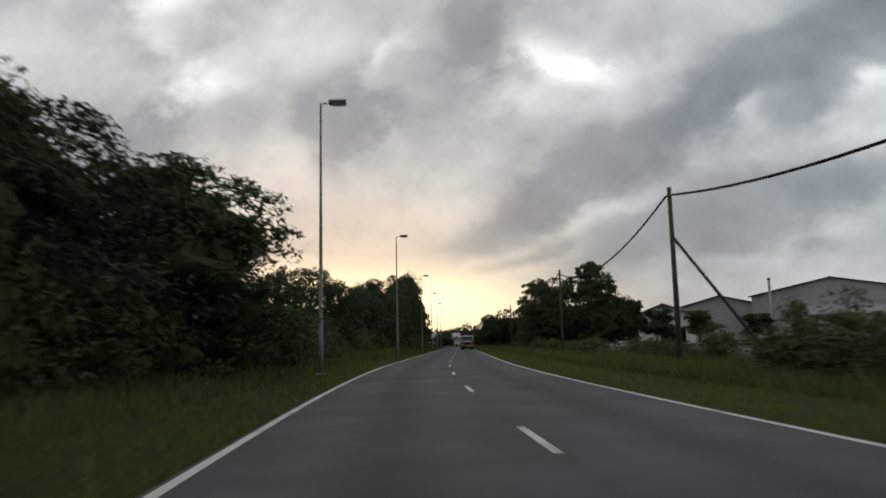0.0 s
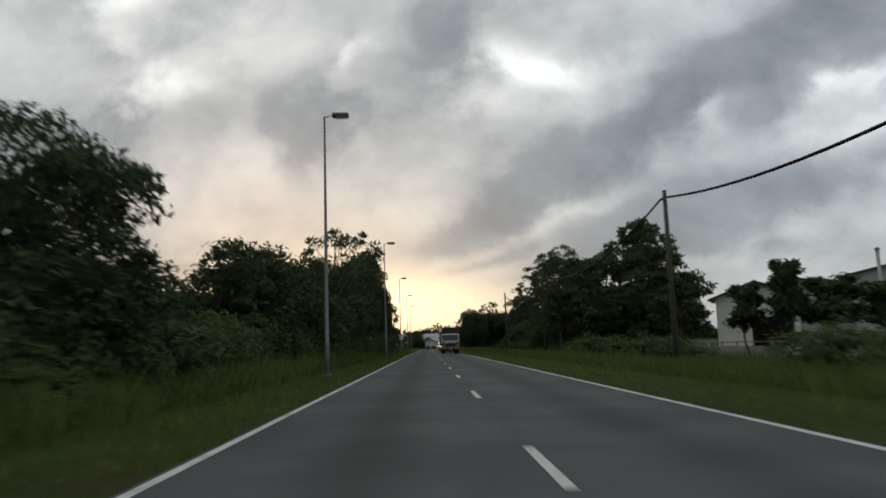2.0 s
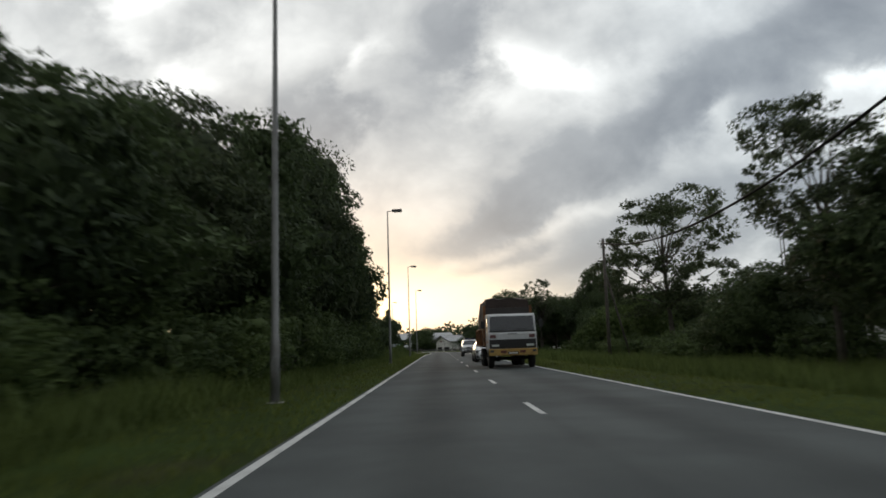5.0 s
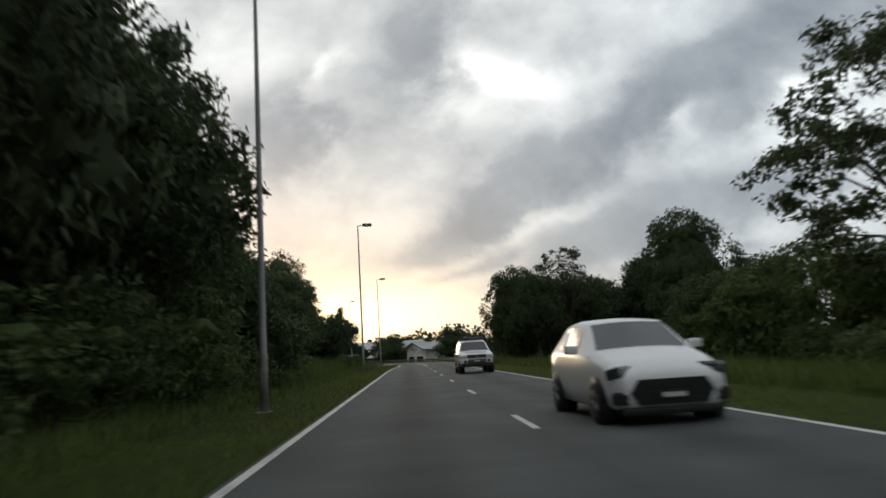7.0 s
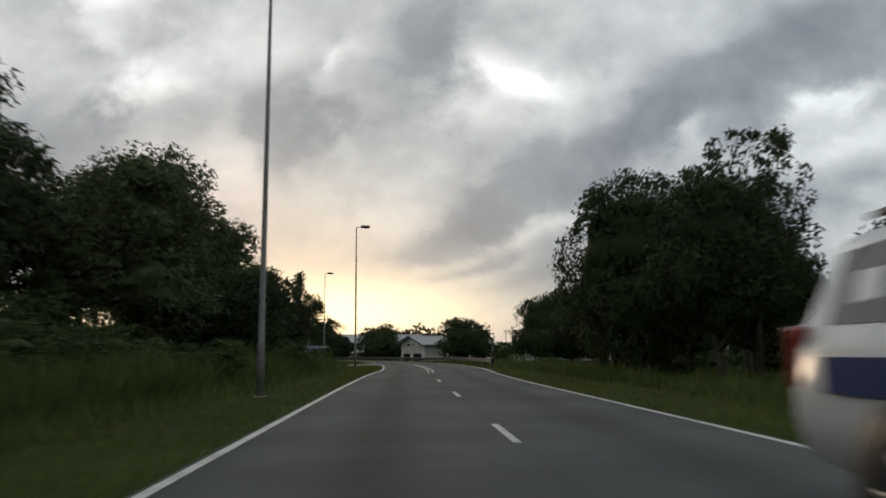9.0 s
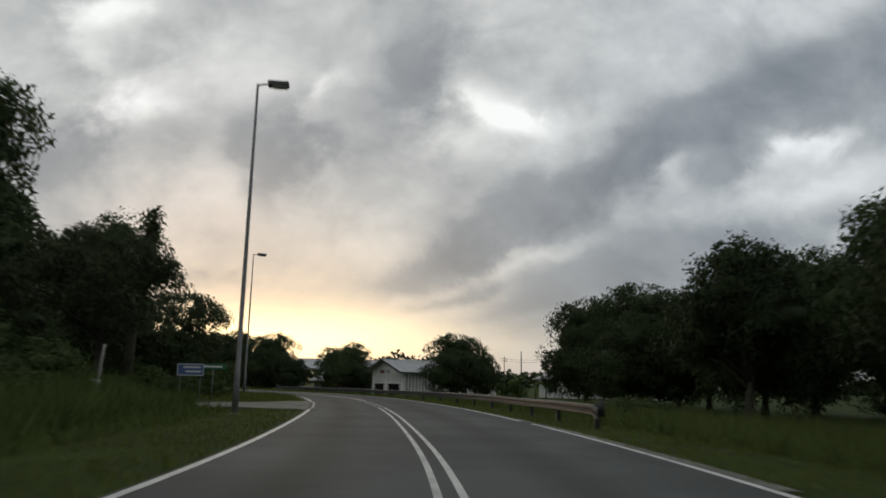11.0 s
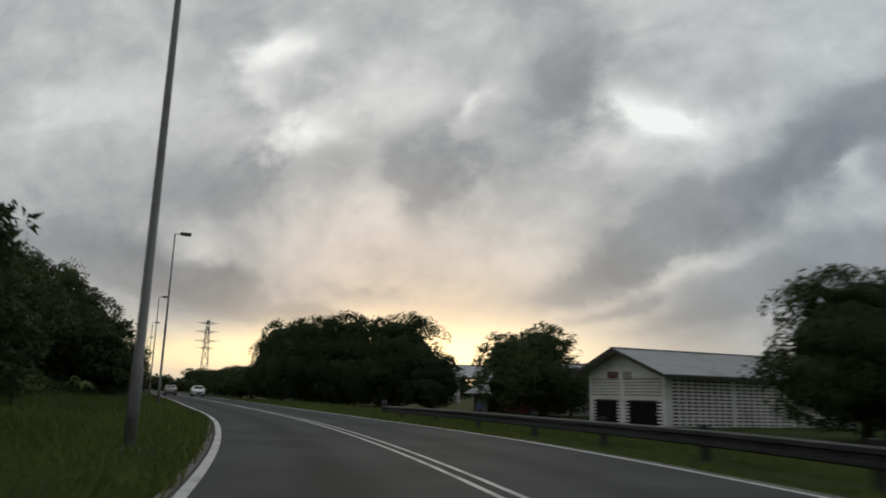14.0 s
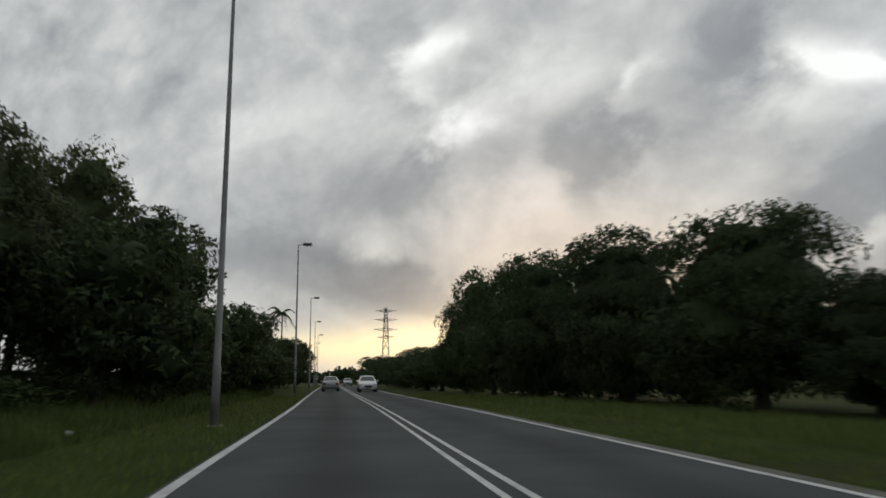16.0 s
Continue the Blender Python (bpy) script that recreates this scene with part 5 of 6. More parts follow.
def store_building():
    w, d, e, r = 8.2, 17.0, 3.65, 5.1
    base = gabled("store_building", "white store building with ventilation blocks and a low metal gable roof", (-1.0, 323.3, -0.66), -58.8, w, d, e, r, WALL, ROOF, 1.05, front="open")
    # front: columns, beams and the gable field
    for x0, x1 in ((0, 0.35), (3.55, 4.05), (w - 0.4, w)):
        part("column", boxed(x0, x1, 0, 0.2, -0.3, e - 0.45, WALL, 0.01), base)
    outline = [(0, e - 0.45), (w, e - 0.45), (w, e), (w / 2, r), (0, e)]
    bm = bmesh.new()
    a = [bm.verts.new((x, 0, z)) for x, z in outline]
    b = [bm.verts.new((x, 0.18, z)) for x, z in outline]
    bm.faces.new(a)
    bm.faces.new(b[::-1])
    for k in range(5):
        bm.faces.new((a[k], b[k], b[(k + 1) % 5], a[(k + 1) % 5]))
    bmesh.ops.recalc_face_normals(bm, faces=bm.faces)
    part("gable_field", (bm, WALL), base)
    for x0, x1, o0, o1 in ((0.35, 3.55, 0.75, 3.2), (4.05, w - 0.4, 4.5, 7.35)):
        vented(base, x0, x1, 1.95, 3.18, 6, "x", 0, 10)
        part("beam", boxed(x0, x1, 0.0, 0.18, 1.72, 1.94, WALL), base)
        vented(base, x0, o0, -0.1, 1.70, 8, "x", 0, 1)
        vented(base, o1, x1, -0.1, 1.70, 8, "x", 0, 1)
        # flat black sheet closes the bay, its inner shade put into colour
        frame_ = part("opening", boxed(o0, o1, 0.10, 0.16, -0.1, 1.66, VOID), base, "black sheet painted as the shade inside an open bay")
        part("shutter_edge", boxed(o0, o1, 0.02, 0.09, 1.60, 1.70, DARK_TRIM), frame_)
    # long side facing the road
    y = 0.2
    for k in range(4):
        part("column", boxed(w - 0.2, w, y, y + 0.35, -0.3, e - 0.3, WALL, 0.01), base)
        if k < 3:
            vented(base, y + 0.35, y + 5.3, 0.15, 3.1, 13, "y", w, 9)
            part("plinth", boxed(w - 0.18, w, y + 0.35, y + 5.3, -0.3, 0.14, WALL), base)
            part("beam", boxed(w - 0.18, w, y + 0.35, y + 5.3, 3.12, e - 0.02, WALL), base)
        y += 5.3
    part("side_wall", boxed(0, 0.18, 0.2, d - 0.2, -0.3, e, WALL), base)
    part("gutter", boxed(w + 1.1, w + 1.22, -1.2, d, e - 0.50, e - 0.36, DARK_TRIM, 0.02), base)
    RED = material("faded_red_board", (0.16, 0.05, 0.05), rough=0.7, vary=0.2, bump=0.05)
    for x0, x1, mat in ((2.3, 3.45, RED), (4.0, 4.9, WALL_GREY)):
        board = part("notice_board", boxed(x0, x1, -0.06, -0.01, 3.16, 3.62, mat, 0.01), base, "faded notice board")
        part("text_bar", boxed(x0 + 0.2, x1 - 0.2, -0.068, -0.061, 3.42, 3.46, WALL_GREY if mat is RED else DARK_TRIM), board)


store_building()


def window(base, x, z, w, h, y=0.0):
    win = part("window", boxed(x - w / 2, x + w / 2, y - 0.015, y + 0.02, z, z + h, GLASS), base, "dark louvred window")
    for a0, a1, c0, c1 in ((x - w / 2 - 0.06, x + w / 2 + 0.06, z + h, z + h + 0.07), (x - w / 2 - 0.08, x + w / 2 + 0.08, z - 0.08, z), (x - w / 2 - 0.06, x - w / 2, z, z + h), (x + w / 2, x + w / 2 + 0.06, z, z + h)):
        part("frame", boxed(a0, a1, y - 0.05, y + 0.02, c0, c1, WALL_GREY), win)
    for k in range(1, 6):
        part("louvre", boxed(x - w / 2, x + w / 2, y - 0.04, y - 0.02, z + h * k / 6 - 0.015, z + h * k / 6 + 0.015, DARK_TRIM), win)


def bungalow():
    base = thing("bungalow", "long low white bungalow with a pale hipped metal roof", "house", (22.4, 315.5, -0.7), -20)
    w, d, e, r = 17.0, 8.0, 2.9, 4.3
    for x0, x1, y0, y1 in ((0, w, 0, 0.18), (0, w, d - 0.18, d), (0, 0.18, 0.18, d - 0.18), (w - 0.18, w, 0.18, d - 0.18)):
        part("wall", boxed(x0, x1, y0, y1, -0.3, e, WALL), base)
    o = 0.8
    c = [(-o, -o, e - 0.12), (w + o, -o, e - 0.12), (w + o, d + o, e - 0.12), (-o, d + o, e - 0.12), (2.6, d / 2, r), (w - 2.6, d / 2, r)]
    low = [(x, y, z - 0.1) for x, y, z in c[:4]]
    part("roof", mesh_of("roof", c + low, [(0, 1, 5, 4), (1, 2, 5), (2, 3, 4, 5), (3, 0, 4), (0, 6, 7, 1), (1, 7, 8, 2), (2, 8, 9, 3), (3, 9, 6, 0), (9, 8, 7, 6)], ROOF), base)
    x = -o + 0.4
    while x < w + o:
        t = min(1.0, (x + o) / (2.6 + o), (w + o - x) / (2.6 + o))
        part("roof_rib", tube("roof_rib", [(x, -o, e - 0.09), (x, -o + (d / 2 + o) * t, e - 0.09 + (r - e + 0.12) * t)], 0.03, ROOF, 4), base)
        x += 1.1
    part("fascia", boxed(-o, w + o, -o - 0.03, -o, e - 0.32, e - 0.1, WALL_GREY), base)
    for x in (1.9, 4.7, 8.3, 12.2, 15.0):
        window(base, x, 1.0, 1.3, 1.2)
    unit_ = part("air_conditioner", boxed(10.6, 11.4, -0.35, 0.0, 0.2, 0.75, WALL_GREY, 0.03), base)
    part("fan_grille", tube("fan_grille", [(10.95, -0.36, 0.48), (10.95, -0.34, 0.48)], 0.2, DARK_TRIM, 14), unit_)


bungalow()
for x, y, h, n in ((32, 330, 7.4, 2), (21.8, 325.5, 7.0, 0), (27, 372, 8.0, 2)):
    base = thing("utility_pole", "thin far utility pole with crossarms", "utility pole", (x, y, -0.7), 20, "far utility poles")
    part("pole", tube("pole", [(0, 0, -0.3), (0, 0, h)], [0.11, 0.08], TIMBER), base)
    for k in range(n):
        part("crossarm", boxed(-0.8, 0.8, -0.05, 0.05, h - 0.5 - 0.5 * k, h - 0.4 - 0.5 * k, TIMBER), base)
for dz in (0, 0.5):
    sagging("overhead_wire", (32, 330, 6.2 - dz), (27, 372, 6.8 - dz), 0.5, 0.02, "thin overhead wire between far poles")
    sagging("overhead_wire", (32, 330, 6.2 - dz), (52, 306, 6.2 - dz), 0.5, 0.02, "thin overhead wire between far poles")

shed_a = gabled("warehouse", "large pale grey warehouse with a low gable roof", (54.4, 130.4, -0.6), -31.2, 25.4, 40, 9.0, 11.6, WALL_GREY, ROOF, 0.5)
part("lean_to", boxed(9.0, 25.0, -6.0, -0.05, -0.3, 5.2, WALL_GREY), shed_a)
part("lean_to_roof", mesh_of("lean_to_roof", [(8.5, -6.6, 5.2), (25.6, -6.6, 5.2), (25.6, 0, 6.9), (8.5, 0, 6.9), (8.5, -6.6, 5.05), (25.6, -6.6, 5.05), (25.6, 0, 6.75), (8.5, 0, 6.75)],
                             [(0, 1, 2, 3), (7, 6, 5, 4), (0, 4, 5, 1), (1, 5, 6, 2), (3, 7, 4, 0)], ROOF), shed_a)
for k in range(14):
    part("cladding_rib", boxed(0.9 + k * 1.8, 1.0 + k * 1.8, -0.05, 0, -0.3, 9.0, WALL_GREY), shed_a)
shed_b = gabled("warehouse", "smaller pale grey warehouse with a low gable roof", (46.4, 146.0, -0.6), -31.2, 15, 30, 8.0, 9.9, WALL_GREY, ROOF, 0.5)
stack = thing("vent_stack", "slim pale vent stack beside the warehouse", "chimney", (56.0, 126.4, -0.6), 0)
part("pipe", tube("pipe", [(0, 0, -0.3), (0, 0, 11.6)], 0.22, WALL_GREY, 10), stack)
part("cap", tube("cap", [(0, 0, 11.6), (0, 0, 11.9)], 0.3, STEEL, 10), stack)
shed_c = gabled("shed", "small white shed with a shallow metal roof", (29.2, 111.5, -0.55), -25, 7.5, 8, 5.5, 6.9, WALL, ROOF, 0.7)
part("side_wall", boxed(7.32, 7.5, 0.2, 7.8, -0.3, 5.45, WALL), shed_c)
part("side_wall", boxed(0, 0.18, 0.2, 7.8, -0.3, 5.45, WALL), shed_c)
# the bay's shaded inside is a black sheet on the wall
part("bay", boxed(3.2, 6.9, -0.05, -0.01, -0.2, 3.4, VOID), shed_c, "black sheet painted as the shade inside an open bay")
shed_d = gabled("house", "white house with a metal roof between trees", (27.5, 164.5, -0.6), -20, 11, 9, 3.7, 5.3, WALL, ROOF, 0.7)
for x in (2.2, 5.4, 8.6):
    window(shed_d, x, 1.1, 1.4, 1.3)
part("side_wall", boxed(0, 0.18, 0.2, 8.8, -0.3, 3.65, WALL), shed_d)
part("side_wall", boxed(10.82, 11.0, 0.2, 8.8, -0.3, 3.65, WALL), shed_d)
shed_e = gabled("workshop", "low grey-roofed workshop with a lit bay and orange door", (-4.1, 354.1, -0.8), 210, 9.0, 16.0, 2.5, 5.0, WALL_GREY, ROOF, 0.8)
part("side_wall", boxed(0, 0.18, 0.2, 15.8, -0.3, 2.45, WALL_GREY), shed_e)
ORANGE = material("orange_door", (0.50, 0.20, 0.03), rough=0.6, vary=0.25, bump=0.1)
door_ = part("door", boxed(2.7, 4.3, 15.99, 16.06, 0.1, 1.95, ORANGE, 0.01), shed_e, "orange folding door")
for k in range(1, 5):
    part("door_rib", boxed(2.7 + k * 0.32, 2.74 + k * 0.32, 16.055, 16.08, 0.1, 1.95, ORANGE), door_)
part("lean_to_roof", boxed(0.2, 5.2, 15.9, 18.2, 2.05, 2.13, ROOF, 0.01), shed_e)
for x in (0.4, 2.6, 5.0):
    part("lean_to_post", boxed(x, x + 0.1, 18.0, 18.1, -0.3, 2.05, TIMBER), shed_e)
for k in range(6):
    part("bay_post", boxed(8.8, 8.95, 0.2 + k * 3.1, 0.35 + k * 3.1, -0.3, 2.45, TIMBER), shed_e)
for k in (0, 2, 3, 4):
    part("wall_panel", boxed(8.82, 8.9, 0.36 + k * 3.1, 3.29 + k * 3.1, -0.3, 2.4 if k == 0 else 1.2, RUST_RED if k else WALL_GREY), shed_e)
# added panel: its own glow stands for the lit inside, no lamp behind
part("bay_glow_panel", boxed(7.2, 7.26, 3.4, 6.3, 1.1, 2.5, LIT_SHEET), shed_e, "added glowing yellow panel in place of the bay's lamplit inside")
barrel = thing("barrel", "blue plastic barrel beside the workshop", "barrel", (-10.9, 345.6, -0.75))
part("body", tube("body", [(0, 0, 0), (0, 0, 0.05), (0, 0, 0.45), (0, 0, 0.85), (0, 0, 0.9)], [0.27, 0.3, 0.32, 0.3, 0.27], BLUE, 14), barrel)
part("lid", tube("lid", [(0, 0, 0.9), (0, 0, 0.94)], [0.28, 0.27], BLUE, 14), barrel)
far_hall = gabled("hall", "far pale hall roof behind the trees", (-26, 436, -0.6), -75, 18, 30, 5.5, 8.2, WALL_GREY, ROOF, 0.6)

# low wall with a rail at the back of the meadow
fence = thing("boundary_wall", "low pale boundary wall with a rail behind the meadow", "wall", (0, 0, 0))
px = [(21.2, 140), (20.9, 110), (20.6, 80), (20.5, 66), (24.5, 62), (30, 57), (38, 50), (48, 42)]
for (xa, ya), (xb, yb) in zip(px, px[1:]):
    d = Vector((xb - xa, yb - ya, 0))
    n = max(1, int(d.length / 2.4))
    for k in range(n):
        p = Vector((xa, ya, 0)) + d * (k + 0.5) / n
        bm = bmesh.new()
        box(bm, -d.length / n / 2 + 0.08, d.length / n / 2 - 0.08, -0.06, 0.06, -0.75, 0.42, 0.01)
        bm.transform(Matrix.Translation(p) @ Matrix.Rotation(math.atan2(d.y, d.x), 4, "Z"))
        part("wall_panel", (bm, CONCRETE), fence)
        q = Vector((xa, ya, 0)) + d * k / n
        part("post", tube("post", [q - Vector((0, 0, 0.7)), q + Vector((0, 0, 0.75))], 0.07, CONCRETE, 6), fence)
    part("rail", tube("rail", [(xa, ya, 0.68), (xb, yb, 0.68)], 0.04, CONCRETE, 6), fence)

# ---- vehicles ----
PAINT_WHITE = material("white_car_paint", (0.80, 0.81, 0.82), rough=0.32, vary=0.03, scale=1.5, bump=0.0, coat=0.6)
PAINT_SILVER = material("silver_car_paint", (0.40, 0.41, 0.42), rough=0.35, metal=0.35, vary=0.03, scale=1.5, bump=0.0, coat=0.5)
BLACK_PLASTIC = material("black_plastic", (0.015, 0.015, 0.016), rough=0.5, vary=0.1, bump=0.0)
GREY_PLASTIC = material("grey_plastic", (0.10, 0.10, 0.10), rough=0.6, vary=0.1, bump=0.0)
RUBBER = material("tyre_rubber", (0.018, 0.018, 0.018), rough=0.85, vary=0.2, bump=0.1)
ALLOY = material("wheel_alloy", (0.35, 0.35, 0.36), rough=0.4, metal=0.8, vary=0.1, bump=0.0)
HEADLIGHT = material("headlight_glass", (0.56, 0.60, 0.58), rough=0.15, vary=0.2, scale=8, bump=0.0, coat=1.0)
SMOKED = material("smoked_headlight", (0.06, 0.065, 0.07), rough=0.15, vary=0.3, scale=8, bump=0.0, coat=1.0)
RED_LIGHT = material("tail_light_red", (0.28, 0.012, 0.012), rough=0.25, vary=0.15, scale=8, bump=0.0, coat=1.0)
AMBER = material("amber_light", (0.55, 0.20, 0.03), rough=0.3, vary=0.1, bump=0.0)
PLATE = material("black_number_plate", (0.02, 0.02, 0.022), rough=0.5, vary=0.05, bump=0.0)
BLUE_STRIPE = material("blue_stripe", (0.03, 0.06, 0.20), rough=0.35, vary=0.05, bump=0.0, coat=0.5)
BLUE_BEACON = material("blue_beacon", (0.015, 0.03, 0.09), rough=0.2, vary=0.1, bump=0.0, coat=0.8)


def wheel(base, x, y, radius, width, rim=ALLOY):
    s = 1 if x > 0 else -1
    prof = [(0.62, 0.0), (0.93, 0.02), (1.0, 0.18), (1.0, 0.82), (0.93, 0.98), (0.62, 1.0)]
    pts = [(x + s * (b - 0.5) * width, y, radius) for a, b in prof]
    tyre = part("wheel", tube("wheel", pts, [radius * a for a, b in prof], RUBBER, 24), base, "black rubber tyre")
    part("rim", tube("rim", [(x + s * width * 0.36, y, radius), (x + s * width * 0.47, y, radius), (x + s * width * 0.50, y, radius)], [radius * 0.63, radius * 0.63, radius * 0.2], rim, 20), tyre)
    for k in range(5):
        a = k * 2 * math.pi / 5
        c, d = math.cos(a), math.sin(a)
        part("spoke", tube("spoke", [(x + s * width * 0.5, y + c * radius * 0.1, radius + d * radius * 0.1), (x + s * width * 0.5, y + c * radius * 0.58, radius + d * radius * 0.58)], radius * 0.07, rim, 5), tyre)


def shell_ring(st):
    y, w, zb, zm, zt, wt = st
    half = [(w * 0.80, zb), (w * 0.96, zb + 0.07), (w, zb + (zm - zb) * 0.45), (w * 0.985, zm - 0.04), (w * 0.95, zm + 0.01), (wt + (w * 0.95 - wt) * 0.12, zt - (zt - zm) * 0.10), (wt * 0.93, zt), (wt * 0.5, zt + 0.02), (0.0, zt + 0.028)]
    return [Vector((x, y, z)) for x, z in half]


def car_shell(base, stations, paint):
    verts, faces = [], []
    n = 0
    for st in stations:
        h = shell_ring(st)
        ring = h + [Vector((-p.x, p.y, p.z)) for p in h[-2::-1]]
        n = len(ring)
        verts += ring
    for k in range(len(stations) - 1):
        for j in range(n - 1):
            a = k * n + j
            faces.append((a, a + n, a + n + 1, a + 1))
        faces.append((k * n + n - 1, k * n + 2 * n - 1, k * n + n, k * n))
    faces += [tuple(range(n)), tuple(range((len(stations) - 1) * n, len(stations) * n))[::-1]]
    me = mesh_of("body", verts, faces, paint, True)
    bm = bmesh.new()
    bm.from_mesh(me)
    bmesh.ops.recalc_face_normals(bm, faces=bm.faces)
    bm.to_mesh(me)
    bm.free()
    return part("body", me, base)


def pane(base, name, a, b, inset=0.06, low=0.08, across=False, mat=None, label=""):
    """Glass between two stations: the side panes, or (across) the front or rear screen."""
    ra, rb = shell_ring(a), shell_ring(b)
    out = []
    if across:
        i0 = [ra[5], ra[6], ra[7], ra[8]]
        i1 = [rb[5], rb[6], rb[7], rb[8]]
        lo, hi = i0, i1
        n = (Vector((0, (hi[3].z - lo[3].z), -(hi[3].y - lo[3].y)))).normalized()
        if n.z < 0:
            n = -n
        rows = []
        for t in (0.06, 0.5, 0.93):
            half = [l.lerp(h, t) + n * 0.006 for l, h in zip(lo, hi)]
            half[0].x -= 0.05
            rows.append(half + [Vector((-p.x, p.y, p.z)) for p in half[-2::-1]])
        verts = [v for r in rows for v in r]
        m = len(rows[0])
        faces = [(k * m + j, k * m + j + 1, k * m + m + j + 1, k * m + m + j) for k in range(2) for j in range(m - 1)]
        return [part(name, mesh_of(name, verts, faces, mat or GLASS), base, label)]
    for s in (1, -1):
        def pt(r, t):
            p = r[4].lerp(r[5], t)
            return Vector((s * (p.x + 0.006), p.y, p.z))
        la, lb = ra[5].z - ra[4].z, rb[5].z - rb[4].z
        c = [pt(ra, min(0.5, low / max(la, 0.05))), pt(rb, min(0.5, low / max(lb, 0.05))), pt(rb, 0.93), pt(ra, 0.93)]
        d = (c[1] - c[0]).normalized() * inset
        c = [c[0] + d, c[1] - d, c[2] - d, c[3] + d]
        out.append(part(name, mesh_of(name, c, [(0, 1, 2, 3)], mat or GLASS), base, label))
    return out


def plate_bars(base, y, z, w=0.42, facing=-1):
    plate = part("number_plate", boxed(-w / 2, w / 2, y - 0.012, y + 0.012, z - 0.06, z + 0.06, PLATE), base)
    part("text_bar", boxed(-w / 2 + 0.05, w / 2 - 0.05, y + facing * 0.013 - 0.004, y + facing * 0.013 + 0.004, z - 0.03, z + 0.03, WHITE), plate)


def hatchback(at_, turn):
    base = thing("car", "white hatchback car with a black grille standing on the road", "car", at_, turn)
    st = [(0.0, 0.66, 0.26, 0.60, 0.62, 0.56), (0.10, 0.78, 0.20, 0.66, 0.72, 0.64), (0.45, 0.84, 0.18, 0.80, 0.88, 0.70), (1.05, 0.865, 0.18, 0.92, 1.00, 0.74),
          (1.75, 0.865, 0.18, 0.95, 1.44, 0.60), (2.35, 0.865, 0.18, 0.97, 1.50, 0.60), (3.05, 0.865, 0.18, 0.99, 1.47, 0.58), (3.50, 0.85, 0.20, 1.00, 1.36, 0.55), (3.78, 0.80, 0.24, 0.98, 1.02, 0.62), (3.84, 0.72, 0.30, 0.80, 0.82, 0.60)]
    body = car_shell(base, st, PAINT_WHITE)
    pane(base, "windscreen", st[3], st[4], across=True)
    pane(base, "side_window", st[4], st[5], 0.05)
    pane(base, "rear_side_window", st[5], st[6], 0.05)
    pane(base, "rear_window", st[8], st[7], across=True)
    grille = [(-0.46, 0.61), (0.46, 0.61), (0.57, 0.44), (0.47, 0.27), (-0.47, 0.27), (-0.57, 0.44)]
    bm = bmesh.new()
    a = [bm.verts.new((x, -0.035, z)) for x, z in grille]
    b = [bm.verts.new((x, 0.12, z)) for x, z in grille]
    bm.faces.new(a)
    for k in range(6):
        bm.faces.new((a[k], b[k], b[(k + 1) % 6], a[(k + 1) % 6]))
    bmesh.ops.recalc_face_normals(bm, faces=bm.faces)
    front = part("grille", (bm, BLACK_PLASTIC), base, "black honeycomb grille")
    for k in range(4):
        part("grille_bar", boxed(-0.44, 0.44, -0.045, -0.03, 0.345 + k * 0.055, 0.352 + k * 0.055, BLACK_PLASTIC), front)
    for s in (-1, 1):
        bm = bmesh.new()
        box(bm, -0.12, 0.12, -0.17, 0.17, -0.085, 0.085, 0.05)
        bm.transform(Matrix.Translation((s * 0.645, 0.20, 0.70)) @ Matrix.Rotation(s * 0.9, 4, "Z") @ Matrix.Rotation(s * 0.25, 4, "Y"))
        part("headlight", (bm, SMOKED), base)
        bm = bmesh.new()
        box(bm, s * 0.68 - 0.11, s * 0.68 + 0.11, 0.0, 0.2, 0.28, 0.46, 0.04)
        part("fog_pod", (bm, BLACK_PLASTIC), base)
        bm = bmesh.new()
        box(bm, s * 0.98 - 0.11, s * 0.98 + 0.10, 1.38, 1.52, 0.98, 1.12, 0.04)
        part("mirror", (bm, PAINT_WHITE), base)
        bm = bmesh.new()
        box(bm, s * 0.70 - 0.1, s * 0.70 + 0.1, 3.70, 3.82, 0.72, 0.98, 0.03)
        part("tail_light", (bm, RED_LIGHT), base)
        for y in (0.68, 3.12):
            part("wheel_arch", tube("wheel_arch", [(s * 0.60, y, 0.31), (s * 0.872, y, 0.31)], 0.355, BLACK_PLASTIC, 24), base)
            wheel(base, s * 0.79, y, 0.30, 0.19)
    part("front_lip", boxed(-0.70, 0.70, -0.02, 0.3, 0.14, 0.24, BLACK_PLASTIC, 0.03), base)
    plate_bars(base, -0.05, 0.40)
    return base


